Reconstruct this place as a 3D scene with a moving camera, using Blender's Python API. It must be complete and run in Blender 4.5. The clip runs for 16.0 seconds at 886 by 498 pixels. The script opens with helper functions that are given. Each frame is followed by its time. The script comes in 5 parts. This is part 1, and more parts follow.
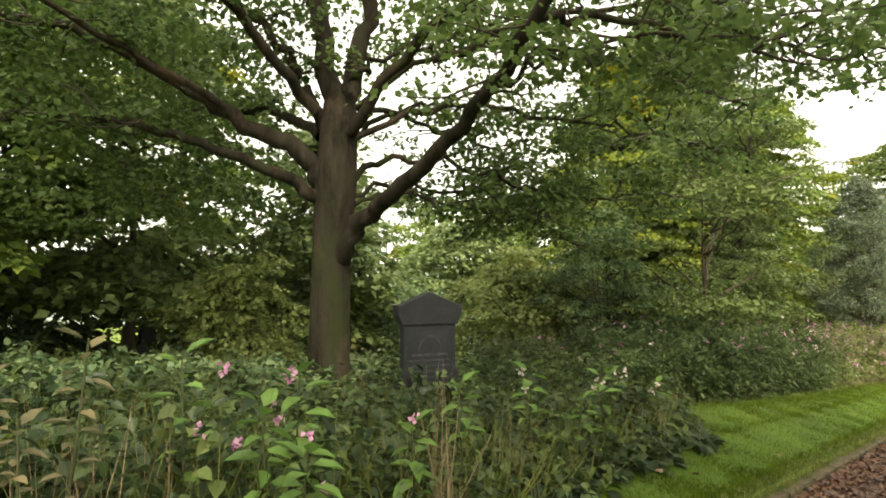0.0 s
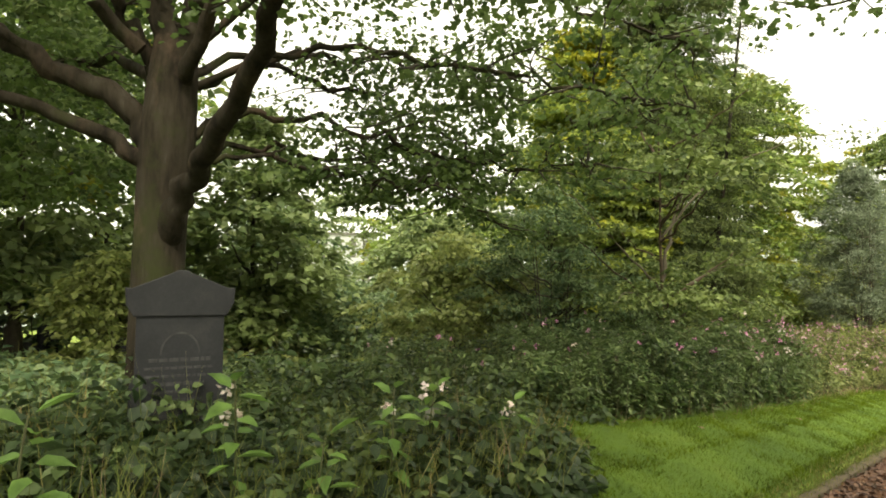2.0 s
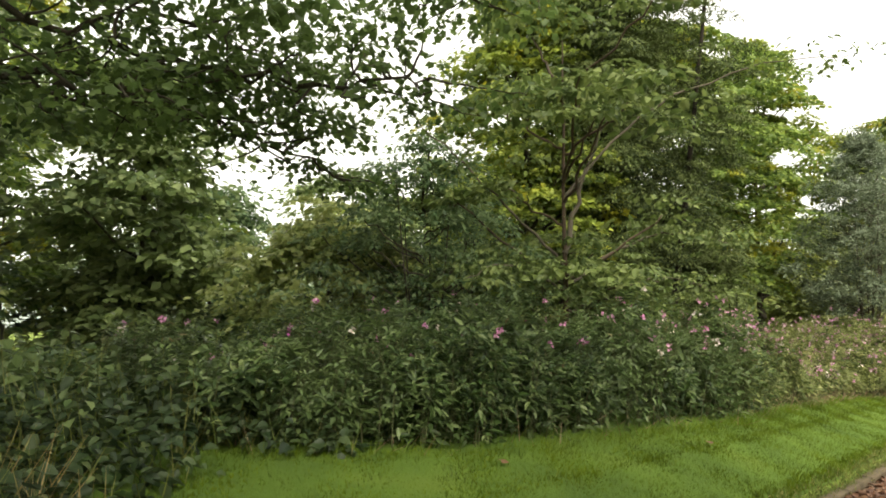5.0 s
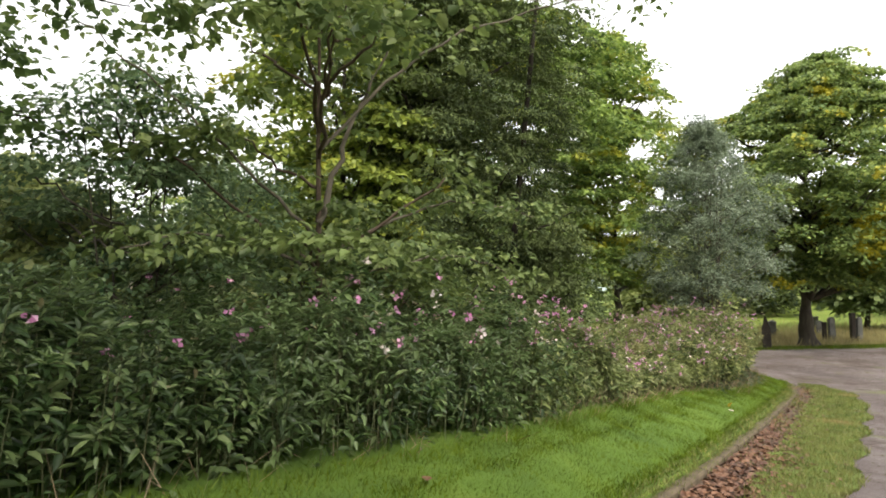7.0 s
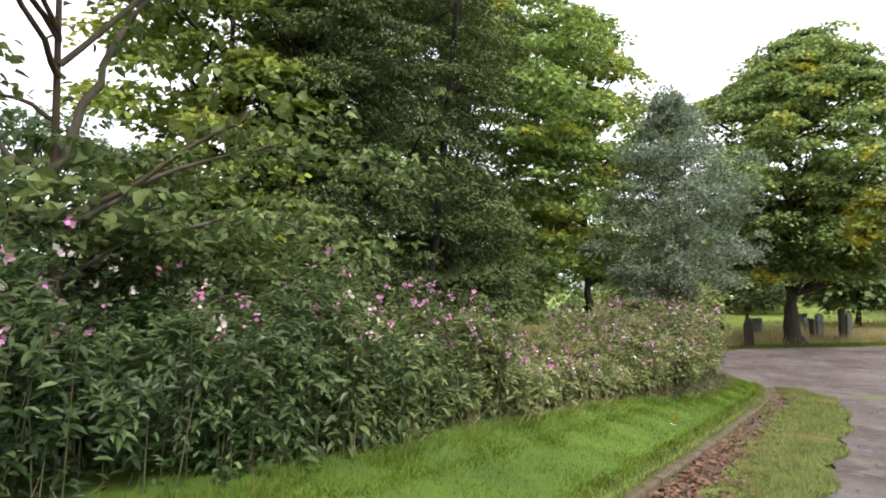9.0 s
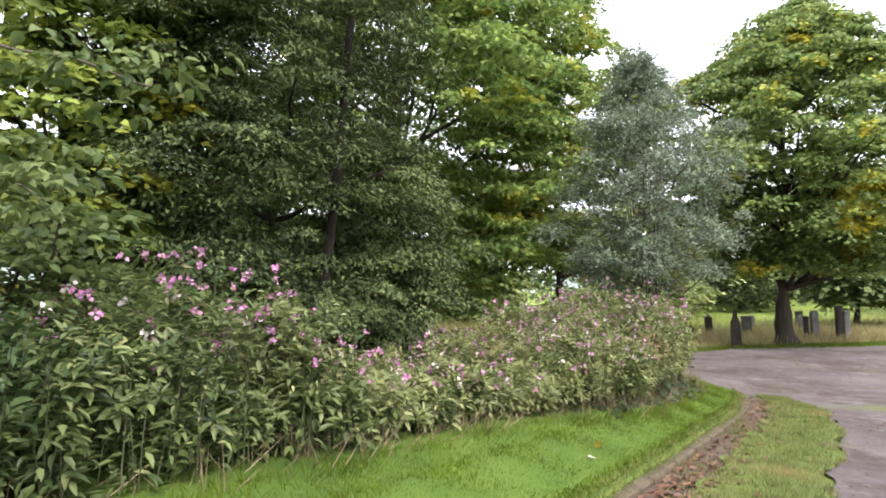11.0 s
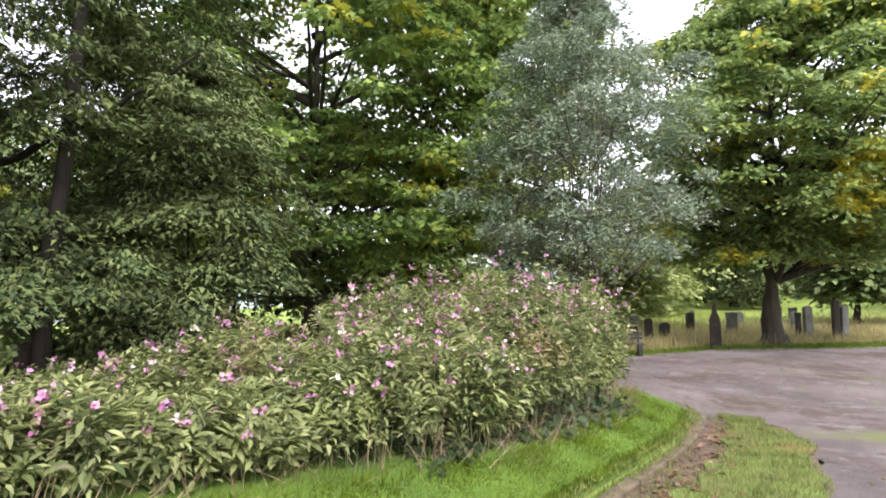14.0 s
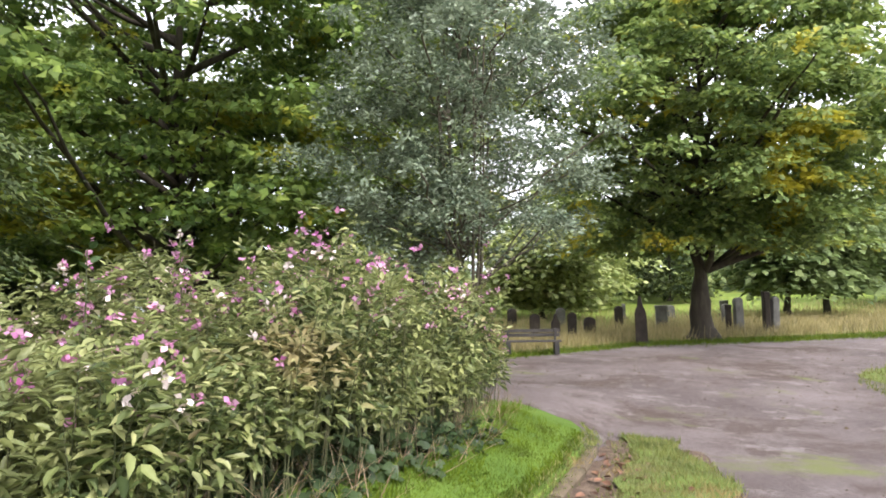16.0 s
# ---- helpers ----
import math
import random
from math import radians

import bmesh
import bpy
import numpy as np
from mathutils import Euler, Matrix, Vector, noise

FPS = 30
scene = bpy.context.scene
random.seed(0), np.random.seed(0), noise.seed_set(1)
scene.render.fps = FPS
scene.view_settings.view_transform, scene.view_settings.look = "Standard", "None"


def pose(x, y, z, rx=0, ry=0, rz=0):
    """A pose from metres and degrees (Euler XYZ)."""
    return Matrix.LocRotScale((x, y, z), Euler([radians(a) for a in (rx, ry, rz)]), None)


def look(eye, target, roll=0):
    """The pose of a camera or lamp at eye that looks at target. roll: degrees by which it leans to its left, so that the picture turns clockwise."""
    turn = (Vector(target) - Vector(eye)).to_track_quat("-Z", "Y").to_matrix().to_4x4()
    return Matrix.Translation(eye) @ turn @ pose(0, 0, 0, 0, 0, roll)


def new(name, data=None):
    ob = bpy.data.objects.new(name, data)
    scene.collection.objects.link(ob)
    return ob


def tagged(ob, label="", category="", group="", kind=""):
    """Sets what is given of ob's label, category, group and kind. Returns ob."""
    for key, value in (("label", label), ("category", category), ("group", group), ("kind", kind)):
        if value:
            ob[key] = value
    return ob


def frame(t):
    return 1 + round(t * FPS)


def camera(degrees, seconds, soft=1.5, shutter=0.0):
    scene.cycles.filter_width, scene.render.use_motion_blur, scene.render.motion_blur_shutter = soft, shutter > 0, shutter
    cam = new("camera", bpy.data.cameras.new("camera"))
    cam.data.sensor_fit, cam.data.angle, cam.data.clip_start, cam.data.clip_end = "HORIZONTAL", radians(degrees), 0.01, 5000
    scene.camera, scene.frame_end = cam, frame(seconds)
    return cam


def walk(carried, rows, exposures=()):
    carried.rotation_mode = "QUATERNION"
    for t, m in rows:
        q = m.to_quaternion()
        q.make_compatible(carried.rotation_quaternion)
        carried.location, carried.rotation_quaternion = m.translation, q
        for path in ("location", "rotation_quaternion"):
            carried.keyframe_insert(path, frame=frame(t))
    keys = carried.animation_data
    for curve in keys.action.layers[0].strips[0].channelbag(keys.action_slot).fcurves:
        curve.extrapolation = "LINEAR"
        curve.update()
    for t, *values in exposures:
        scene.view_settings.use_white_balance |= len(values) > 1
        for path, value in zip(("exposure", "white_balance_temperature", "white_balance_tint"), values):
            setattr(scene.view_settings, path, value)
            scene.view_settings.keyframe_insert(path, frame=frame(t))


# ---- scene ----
# ---- camera ----
cam = camera(74.1, 16.0, 1.8, 0.0)
PATH = [
    (0, 0, 0, 1.5, 93.5, -0, 45),
    (0.5, -0.005, 0.701, 1.464, 93.5, -0, 45),
    (1, -0.074, 1.378, 1.407, 93.5, -0.21, 45.09),
    (1.5, -0.051, 2.026, 1.377, 93.5, -0.11, 45.19),
    (2, -0.073, 2.669, 1.317, 93.5, -0.23, 45.49),
    (2.5, -0.075, 3.354, 1.217, 93.7, -0.35, 47.48),
    (3, -0.023, 4.092, 1.132, 93.69, -0.3, 49.99),
    (5.5, -0.023, 7.379, 0.843, 93.5, 0.07, 45.8),
    (6, -0.01, 8.097, 0.783, 93.59, 0.27, 42.51),
    (6.5, -0.018, 8.856, 0.74, 93.58, 0.3, 40.41),
    (7, -0.037, 9.585, 0.652, 93.66, 0.55, 37.92),
    (7.5, -0.045, 10.303, 0.579, 93.65, 0.58, 37.42),
    (8, 0.012, 10.96, 0.499, 93.65, 0.67, 37.72),
    (8.5, 0.04, 11.625, 0.466, 93.65, 0.67, 37.62),
    (9, 0.055, 12.281, 0.404, 93.65, 0.67, 37.62),
    (11.5, -0.016, 15.718, 0.134, 93.65, 0.77, 37.63),
    (12, 0.053, 16.364, 0.083, 93.65, 0.77, 37.63),
    (12.5, 0.027, 17.018, 0.022, 93.65, 0.78, 37.43),
    (13, 0.037, 17.659, 0.049, 93.66, 0.56, 37.82),
    (13.5, -0.044, 18.322, -0.039, 93.45, 0.47, 37.61),
    (14, -0.145, 19.006, -0.125, 93.45, 0.57, 37.72),
    (14.5, -0.254, 19.676, -0.137, 93.45, 0.28, 37.5),
    (15, -0.304, 20.372, -0.225, 93.35, 0.49, 37.31),
    (15.5, -0.374, 21.087, -0.281, 93.23, 0.58, 35.81),
    (16, -0.383, 21.847, -0.338, 93.19, 0.96, 32.73),
]
walk(cam, [(t, pose(x, y, z, a, b, c)) for t, x, y, z, a, b, c in PATH],
     exposures=[(0, 1.0, 7500, 3), (3, 1.0, 7700, 1), (5.5, 0.88, 6950, 6), (9, 0.92, 6100, 15), (12, 1.38, 5900, 19), (16, 1.4, 6000, 17)])

# ---- light: a bright overcast sky with a veiled sun ----
world = bpy.data.worlds.new("overcast_sky")
scene.world = world
world.use_nodes = True
wn, wl = world.node_tree.nodes, world.node_tree.links
sky = wn.new("ShaderNodeTexSky")
sky.sky_type, sky.sun_disc = "NISHITA", False
SUN_EL, SUN_AZ = radians(48), radians(122)
sky.sun_elevation, sky.sun_rotation = SUN_EL, SUN_AZ
sky.air_density, sky.dust_density = 1.0, 4.0
veil = wn.new("ShaderNodeHueSaturation")
veil.inputs["Saturation"].default_value = 0.12
cloud_noise = wn.new("ShaderNodeTexNoise")
cloud_noise.inputs["Scale"].default_value = 2.2
cloud_noise.inputs["Detail"].default_value = 4
cloud = wn.new("ShaderNodeMapRange")
cloud.inputs["To Min"].default_value, cloud.inputs["To Max"].default_value = 11.0, 15.0
cover = wn.new("ShaderNodeMix")
cover.data_type = "RGBA"
cover.inputs["Factor"].default_value = 0.8
bg = wn["Background"]
bg.inputs["Strength"].default_value = 0.1
wl.new(sky.outputs[0], veil.inputs["Color"])
wl.new(cloud_noise.outputs["Fac"], cloud.inputs["Value"])
wl.new(veil.outputs[0], cover.inputs["A"])
wl.new(cloud.outputs[0], cover.inputs["B"])
wl.new(cover.outputs["Result"], bg.inputs["Color"])

sun = new("sun", bpy.data.lights.new("sun", "SUN"))
sun.data.energy, sun.data.angle, sun.data.color = 2.5, radians(16), (1.0, 0.95, 0.86)
sun_to = Vector((math.sin(SUN_AZ) * math.cos(SUN_EL), math.cos(SUN_AZ) * math.cos(SUN_EL), math.sin(SUN_EL)))
sun.matrix_world = look(sun_to * 50, (0, 0, 0))

# ---- materials ----


class Nodes:
    """A material's node tree with short calls."""

    def __init__(self, name, roughness=0.8):
        self.mat = bpy.data.materials.new(name)
        self.mat.use_nodes = True
        self.tree = self.mat.node_tree
        self.bsdf = self.tree.nodes["Principled BSDF"]
        self.bsdf.inputs["Roughness"].default_value = roughness
        self.bsdf.inputs["Specular IOR Level"].default_value = 0.3
        self.coord = self.add("ShaderNodeTexCoord").outputs["Object"]

    def add(self, kind):
        return self.tree.nodes.new(kind)

    def join(self, a, b):
        self.tree.links.new(a, b)

    def noise(self, scale, detail=4, rough=0.6, stretch=(1, 1, 1)):
        m = self.add("ShaderNodeMapping")
        m.inputs["Scale"].default_value = stretch
        n = self.add("ShaderNodeTexNoise")
        n.inputs["Scale"].default_value, n.inputs["Detail"].default_value, n.inputs["Roughness"].default_value = scale, detail, rough
        self.join(self.coord, m.inputs[0])
        self.join(m.outputs[0], n.inputs["Vector"])
        return n.outputs["Fac"]

    def ramp(self, fac, *stops):
        r = self.add("ShaderNodeValToRGB")
        while len(r.color_ramp.elements) < len(stops):
            r.color_ramp.elements.new(0.5)
        for e, (p, c) in zip(r.color_ramp.elements, stops):
            e.position, e.color = p, (*c, 1)
        self.join(fac, r.inputs[0])
        return r.outputs[0]

    def mix(self, fac, a, b, blend="MIX"):
        m = self.add("ShaderNodeMix")
        m.data_type, m.blend_type = "RGBA", blend
        for key, v in (("Factor", fac), ("A", a), ("B", b)):
            if hasattr(v, "is_linked"):
                self.join(v, m.inputs[key])
            else:
                m.inputs[key].default_value = v if key == "Factor" else (*v, 1)
        return m.outputs["Result"]

    def step(self, fac, low, high):
        m = self.add("ShaderNodeMapRange")
        m.interpolation_type = "SMOOTHSTEP"
        m.inputs["From Min"].default_value, m.inputs["From Max"].default_value = low, high
        self.join(fac, m.inputs["Value"])
        return m.outputs[0]

    def colour(self, out):
        self.join(out, self.bsdf.inputs["Base Color"])
        return self

    def bump(self, fac, strength=0.5, distance=0.02):
        b = self.add("ShaderNodeBump")
        b.inputs["Strength"].default_value, b.inputs["Distance"].default_value = strength, distance
        self.join(fac, b.inputs["Height"])
        self.join(b.outputs[0], self.bsdf.inputs["Normal"])
        return self


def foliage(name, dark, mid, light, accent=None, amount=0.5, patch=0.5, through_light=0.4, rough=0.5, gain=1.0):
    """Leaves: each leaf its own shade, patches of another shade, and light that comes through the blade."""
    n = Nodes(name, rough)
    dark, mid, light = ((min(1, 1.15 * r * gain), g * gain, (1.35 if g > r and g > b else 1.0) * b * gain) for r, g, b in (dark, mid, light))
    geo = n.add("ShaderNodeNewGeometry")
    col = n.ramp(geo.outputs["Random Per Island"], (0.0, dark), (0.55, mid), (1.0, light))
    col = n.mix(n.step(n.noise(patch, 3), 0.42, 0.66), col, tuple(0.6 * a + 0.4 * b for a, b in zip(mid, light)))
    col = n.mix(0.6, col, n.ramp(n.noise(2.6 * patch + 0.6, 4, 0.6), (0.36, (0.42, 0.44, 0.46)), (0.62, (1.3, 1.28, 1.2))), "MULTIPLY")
    if accent:
        spot = n.step(n.noise(0.5, 3, 0.5), 0.68 - 0.2 * amount, 0.75 - 0.2 * amount)
        col = n.mix(spot, col, accent)
    n.colour(col)
    shine = n.add("ShaderNodeBsdfTranslucent")
    n.join(col, shine.inputs[0])
    m = n.add("ShaderNodeMixShader")
    m.inputs[0].default_value = through_light
    n.join(n.bsdf.outputs[0], m.inputs[1])
    n.join(shine.outputs[0], m.inputs[2])
    n.join(m.outputs[0], n.tree.nodes["Material Output"].inputs[0])
    return n.mat


def simple(name, stops, scale, rough=0.8, bump=0.4, dist=0.01, stretch=(1, 1, 1), fine=0):
    n = Nodes(name, rough)
    f = n.noise(scale, 6, 0.65, stretch)
    col = n.ramp(f, *stops)
    if fine:
        col = n.mix(0.35, col, n.ramp(n.noise(fine, 3), (0.3, (0.35, 0.35, 0.35)), (0.7, (1, 1, 1))), "MULTIPLY")
    return n.colour(col).bump(f, bump, dist).mat


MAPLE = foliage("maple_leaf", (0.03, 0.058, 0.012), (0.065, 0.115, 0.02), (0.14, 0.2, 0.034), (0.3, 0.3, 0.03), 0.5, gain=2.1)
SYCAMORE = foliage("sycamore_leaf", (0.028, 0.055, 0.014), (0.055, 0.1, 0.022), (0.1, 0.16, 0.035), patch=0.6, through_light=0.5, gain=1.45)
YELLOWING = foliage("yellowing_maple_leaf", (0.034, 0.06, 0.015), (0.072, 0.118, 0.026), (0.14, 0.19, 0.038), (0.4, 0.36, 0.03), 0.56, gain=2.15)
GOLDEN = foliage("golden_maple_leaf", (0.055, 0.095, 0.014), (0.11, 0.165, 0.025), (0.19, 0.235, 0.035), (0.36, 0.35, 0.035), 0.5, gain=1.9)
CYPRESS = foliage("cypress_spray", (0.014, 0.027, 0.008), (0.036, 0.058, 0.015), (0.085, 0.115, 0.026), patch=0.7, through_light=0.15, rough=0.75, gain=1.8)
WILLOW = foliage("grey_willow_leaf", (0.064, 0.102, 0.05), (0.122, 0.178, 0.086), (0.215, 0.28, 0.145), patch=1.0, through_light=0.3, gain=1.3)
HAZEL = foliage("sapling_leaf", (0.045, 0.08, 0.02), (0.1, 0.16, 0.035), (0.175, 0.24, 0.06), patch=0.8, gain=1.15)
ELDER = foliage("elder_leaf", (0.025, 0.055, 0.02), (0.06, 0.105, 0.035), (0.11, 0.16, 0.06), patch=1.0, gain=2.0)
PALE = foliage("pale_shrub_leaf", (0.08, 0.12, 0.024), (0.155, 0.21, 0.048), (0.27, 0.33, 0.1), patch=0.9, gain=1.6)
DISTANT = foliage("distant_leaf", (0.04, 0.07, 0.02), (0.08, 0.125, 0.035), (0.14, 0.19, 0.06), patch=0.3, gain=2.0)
# deep balsam green; shade on the near bank is also in this colour
BALSAM = foliage("balsam_leaf", (0.023, 0.05, 0.013), (0.07, 0.135, 0.031), (0.2, 0.29, 0.09), (0.23, 0.22, 0.07), 0.1, patch=0.9, rough=0.36, gain=0.85)
PALE_BALSAM = foliage("pale_balsam_leaf", (0.04, 0.068, 0.018), (0.14, 0.198, 0.045), (0.36, 0.42, 0.135), (0.33, 0.28, 0.13), 0.2, patch=1.1, rough=0.45)
MID_BALSAM = foliage("mixed_balsam_leaf", (0.03, 0.056, 0.014), (0.092, 0.148, 0.032), (0.25, 0.315, 0.09), (0.26, 0.24, 0.1), 0.15, patch=1.0, rough=0.42)
# bramble's own dark green, with tree shade also put in through the low gain
SHADED_BRAMBLE = foliage("shaded_bramble_leaf", (0.022, 0.05, 0.016), (0.05, 0.095, 0.028), (0.1, 0.16, 0.05), patch=1.2, rough=0.4, gain=0.72)
YELLOWED = foliage("withered_leaf", (0.1, 0.12, 0.045), (0.17, 0.18, 0.075), (0.25, 0.23, 0.12), patch=3.0)
BRIGHT_LEAF = foliage("young_balsam_leaf", (0.08, 0.17, 0.03), (0.13, 0.26, 0.045), (0.19, 0.35, 0.07), patch=2.0, rough=0.4)
LAWN_BLADE = foliage("lawn_blade", (0.052, 0.102, 0.003), (0.078, 0.138, 0.004), (0.12, 0.18, 0.008), patch=0.8, through_light=0.3)
VERGE_BLADE = foliage("verge_blade", (0.08, 0.13, 0.02), (0.14, 0.2, 0.035), (0.26, 0.27, 0.08), (0.32, 0.24, 0.1), 0.3, patch=1.5)
DRY_BLADE = foliage("dry_grass_blade", (0.18, 0.185, 0.07), (0.31, 0.3, 0.13), (0.42, 0.39, 0.2), patch=0.6)
STRAW = foliage("dead_stalk", (0.13, 0.1, 0.06), (0.22, 0.175, 0.11), (0.33, 0.28, 0.18), patch=2.0, through_light=0.1)
PETAL = foliage("balsam_petal", (0.4, 0.13, 0.34), (0.5, 0.25, 0.45), (0.62, 0.44, 0.57), patch=1.5, through_light=0.3)
WHITE_PETAL = foliage("white_flower", (0.55, 0.55, 0.5), (0.7, 0.68, 0.66), (0.82, 0.8, 0.8), through_light=0.3)
FALLEN = foliage("fallen_leaf", (0.05, 0.026, 0.016), (0.11, 0.058, 0.034), (0.2, 0.125, 0.07), patch=2.5, through_light=0.05)
YELLOW_LEAF = foliage("yellow_leaf", (0.5, 0.36, 0.03), (0.6, 0.45, 0.05), (0.7, 0.6, 0.2), through_light=0.2)
REEDY_STEM = simple("green_stem", ((0.3, (0.05, 0.075, 0.025)), (0.7, (0.11, 0.095, 0.05))), 6)

BARK = simple("bark", ((0.25, (0.026, 0.021, 0.015)), (0.5, (0.055, 0.045, 0.032)), (0.75, (0.1, 0.085, 0.06))), 5, 0.9, 0.8, 0.03, (1, 1, 0.25), 40)
_n = Nodes("mossy_bark", 0.95)
_n.bsdf.inputs["Specular IOR Level"].default_value = 0.1
_f = _n.noise(5, 7, 0.7, (1, 1, 0.22))
_c = _n.ramp(_f, (0.3, (0.012, 0.01, 0.008)), (0.48, (0.036, 0.029, 0.021)), (0.62, (0.052, 0.044, 0.034)), (0.8, (0.12, 0.1, 0.078)))
_c = _n.mix(_n.step(_n.noise(0.9, 5, 0.65), 0.5, 0.66), _c, (0.038, 0.042, 0.018))
_c = _n.mix(_n.step(_n.noise(1.6, 5, 0.65, (1, 1, 0.5)), 0.52, 0.68), _c, (0.085, 0.06, 0.044))
_n.colour(_c).bump(_n.noise(12, 7, 0.75, (1, 1, 0.2)), 1.0, 0.06)
MOSSY_BARK = _n.mat
DARK_BARK = simple("dark_cypress_bark", ((0.3, (0.014, 0.011, 0.009)), (0.7, (0.045, 0.034, 0.026))), 7, 0.95, 0.8, 0.02, (1, 1, 0.2), 40)
YOUNG_BARK = simple("reddish_young_bark", ((0.3, (0.045, 0.03, 0.02)), (0.7, (0.11, 0.075, 0.05))), 9, 0.85, 0.5, 0.01, (1, 1, 0.3), 50)
PALE_BARK = simple("pale_bark", ((0.3, (0.06, 0.05, 0.035)), (0.7, (0.15, 0.125, 0.09))), 8, 0.85, 0.5, 0.01, (1, 1, 0.3), 50)
SLATE = simple("weathered_slate", ((0.25, (0.014, 0.0145, 0.017)), (0.55, (0.024, 0.0245, 0.028)), (0.85, (0.05, 0.048, 0.048))), 3.5, 0.62, 0.25, 0.006, fine=60)
SLATE_TEXT = simple("worn_lettering", ((0.3, (0.028, 0.028, 0.03)), (0.7, (0.065, 0.064, 0.066))), 12, 0.8)
SANDSTONE = simple("blackened_sandstone", ((0.25, (0.02, 0.016, 0.013)), (0.55, (0.05, 0.039, 0.03)), (0.85, (0.12, 0.095, 0.07))), 3, 0.9, 0.5, 0.015, fine=40)
GREYSTONE = simple("grey_stone", ((0.3, (0.1, 0.095, 0.085)), (0.7, (0.2, 0.19, 0.17))), 4, 0.9, 0.4, 0.01, fine=40)
KERBSTONE = simple("mossy_kerbstone", ((0.2, (0.04, 0.034, 0.018)), (0.5, (0.1, 0.076, 0.045)), (0.8, (0.19, 0.145, 0.09))), 5, 0.9, 0.6, 0.01, fine=60)
OLD_WOOD = simple("weathered_board", ((0.3, (0.025, 0.022, 0.019)), (0.7, (0.07, 0.062, 0.054))), 6, 0.85, 0.4, 0.004, (0.15, 1, 1), 60)
IRON = simple("painted_iron", ((0.3, (0.015, 0.015, 0.015)), (0.7, (0.04, 0.035, 0.03))), 8, 0.6)

_n = Nodes("grass_and_soil", 0.95)
_c = _n.ramp(_n.noise(0.35, 5), (0.3, (0.13, 0.19, 0.025)), (0.55, (0.21, 0.28, 0.04)), (0.8, (0.3, 0.34, 0.08)))
_c = _n.mix(0.5, _c, _n.ramp(_n.noise(18, 5, 0.75), (0.3, (0.3, 0.3, 0.3)), (0.7, (1.0, 1.0, 1.0))), "MULTIPLY")
_n.colour(_c).bump(_n.noise(25, 4, 0.7), 0.8, 0.05)
GROUND = _n.mat

_n = Nodes("mown_lawn", 0.9)
_c = _n.ramp(_n.noise(1.2, 5), (0.3, (0.065, 0.12, 0.012)), (0.55, (0.1, 0.17, 0.016)), (0.8, (0.15, 0.21, 0.025)))
_c = _n.mix(0.4, _c, _n.ramp(_n.noise(45, 4, 0.75), (0.3, (0.35, 0.35, 0.35)), (0.7, (1.0, 1.0, 1.0))), "MULTIPLY")
_n.colour(_c).bump(_n.noise(60, 4, 0.7), 0.8, 0.03)
LAWN = _n.mat

_n = Nodes("worn_verge", 0.95)
_c = _n.ramp(_n.noise(2.2, 6, 0.7), (0.3, (0.12, 0.08, 0.045)), (0.48, (0.13, 0.17, 0.035)), (0.8, (0.17, 0.24, 0.04)))
_c = _n.mix(0.4, _c, _n.ramp(_n.noise(45, 4, 0.75), (0.3, (0.35, 0.35, 0.35)), (0.7, (1.0, 1.0, 1.0))), "MULTIPLY")
_n.colour(_c).bump(_n.noise(50, 4, 0.7), 0.8, 0.03)
VERGE = _n.mat

_n = Nodes("worn_tarmac", 0.72)
_c = _n.ramp(_n.noise(0.55, 6, 0.65), (0.3, (0.105, 0.08, 0.072)), (0.55, (0.175, 0.14, 0.13)), (0.8, (0.26, 0.22, 0.205)))
_c = _n.mix(_n.step(_n.noise(0.45, 6, 0.72), 0.5, 0.62), _c, (0.105, 0.075, 0.06))
_c = _n.mix(_n.step(_n.noise(1.9, 7, 0.78), 0.52, 0.66), _c, (0.25, 0.215, 0.2))
_c = _n.mix(0.6, _c, _n.ramp(_n.noise(26, 5, 0.85), (0.35, (0.4, 0.39, 0.38)), (0.62, (1.0, 1.0, 1.0))), "MULTIPLY")
_c = _n.mix(_n.step(_n.noise(0.4, 5, 0.7, (1, 1.6, 1)), 0.58, 0.7), _c, (0.14, 0.15, 0.05))
_n.colour(_c).bump(_n.noise(22, 6, 0.85), 0.9, 0.04)
TARMAC = _n.mat

_n = Nodes("leaf_litter_soil", 0.9)
_c = _n.ramp(_n.noise(7, 6, 0.7), (0.25, (0.04, 0.026, 0.017)), (0.5, (0.11, 0.075, 0.05)), (0.75, (0.2, 0.15, 0.1)))
_n.colour(_c).bump(_n.noise(22, 5, 0.75), 0.9, 0.04)
LITTER = _n.mat

RENDERED_WALL = simple("pale_rendered_wall", ((0.3, (0.36, 0.37, 0.38)), (0.7, (0.46, 0.47, 0.48))), 0.6, 0.9, 0.1)
FAR_HILL = simple("hazy_far_hill", ((0.3, (0.2, 0.25, 0.22)), (0.7, (0.34, 0.38, 0.34))), 0.03, 0.95, 0.0)

# ---- the lie of the land: the drive runs along y, downhill, between a bank and open grass ----
RNG = np.random.default_rng(7)
DRIVE_Y, DRIVE_Z = (-60, 0, 22, 28, 34, 45, 60, 90, 140, 400), (5.0, 0, -1.86, -2.2, -2.3, -2.35, -2.2, -0.9, 1.5, 4)
BANK_X, BANK_Z = (-300, -80, -40, -20, -8, -3.6, -2.7, -1.86, -1.8, 10), (-16, -3.5, -2, -0.3, 0.35, 0.4, 0.34, 0.11, 0.0, 0)


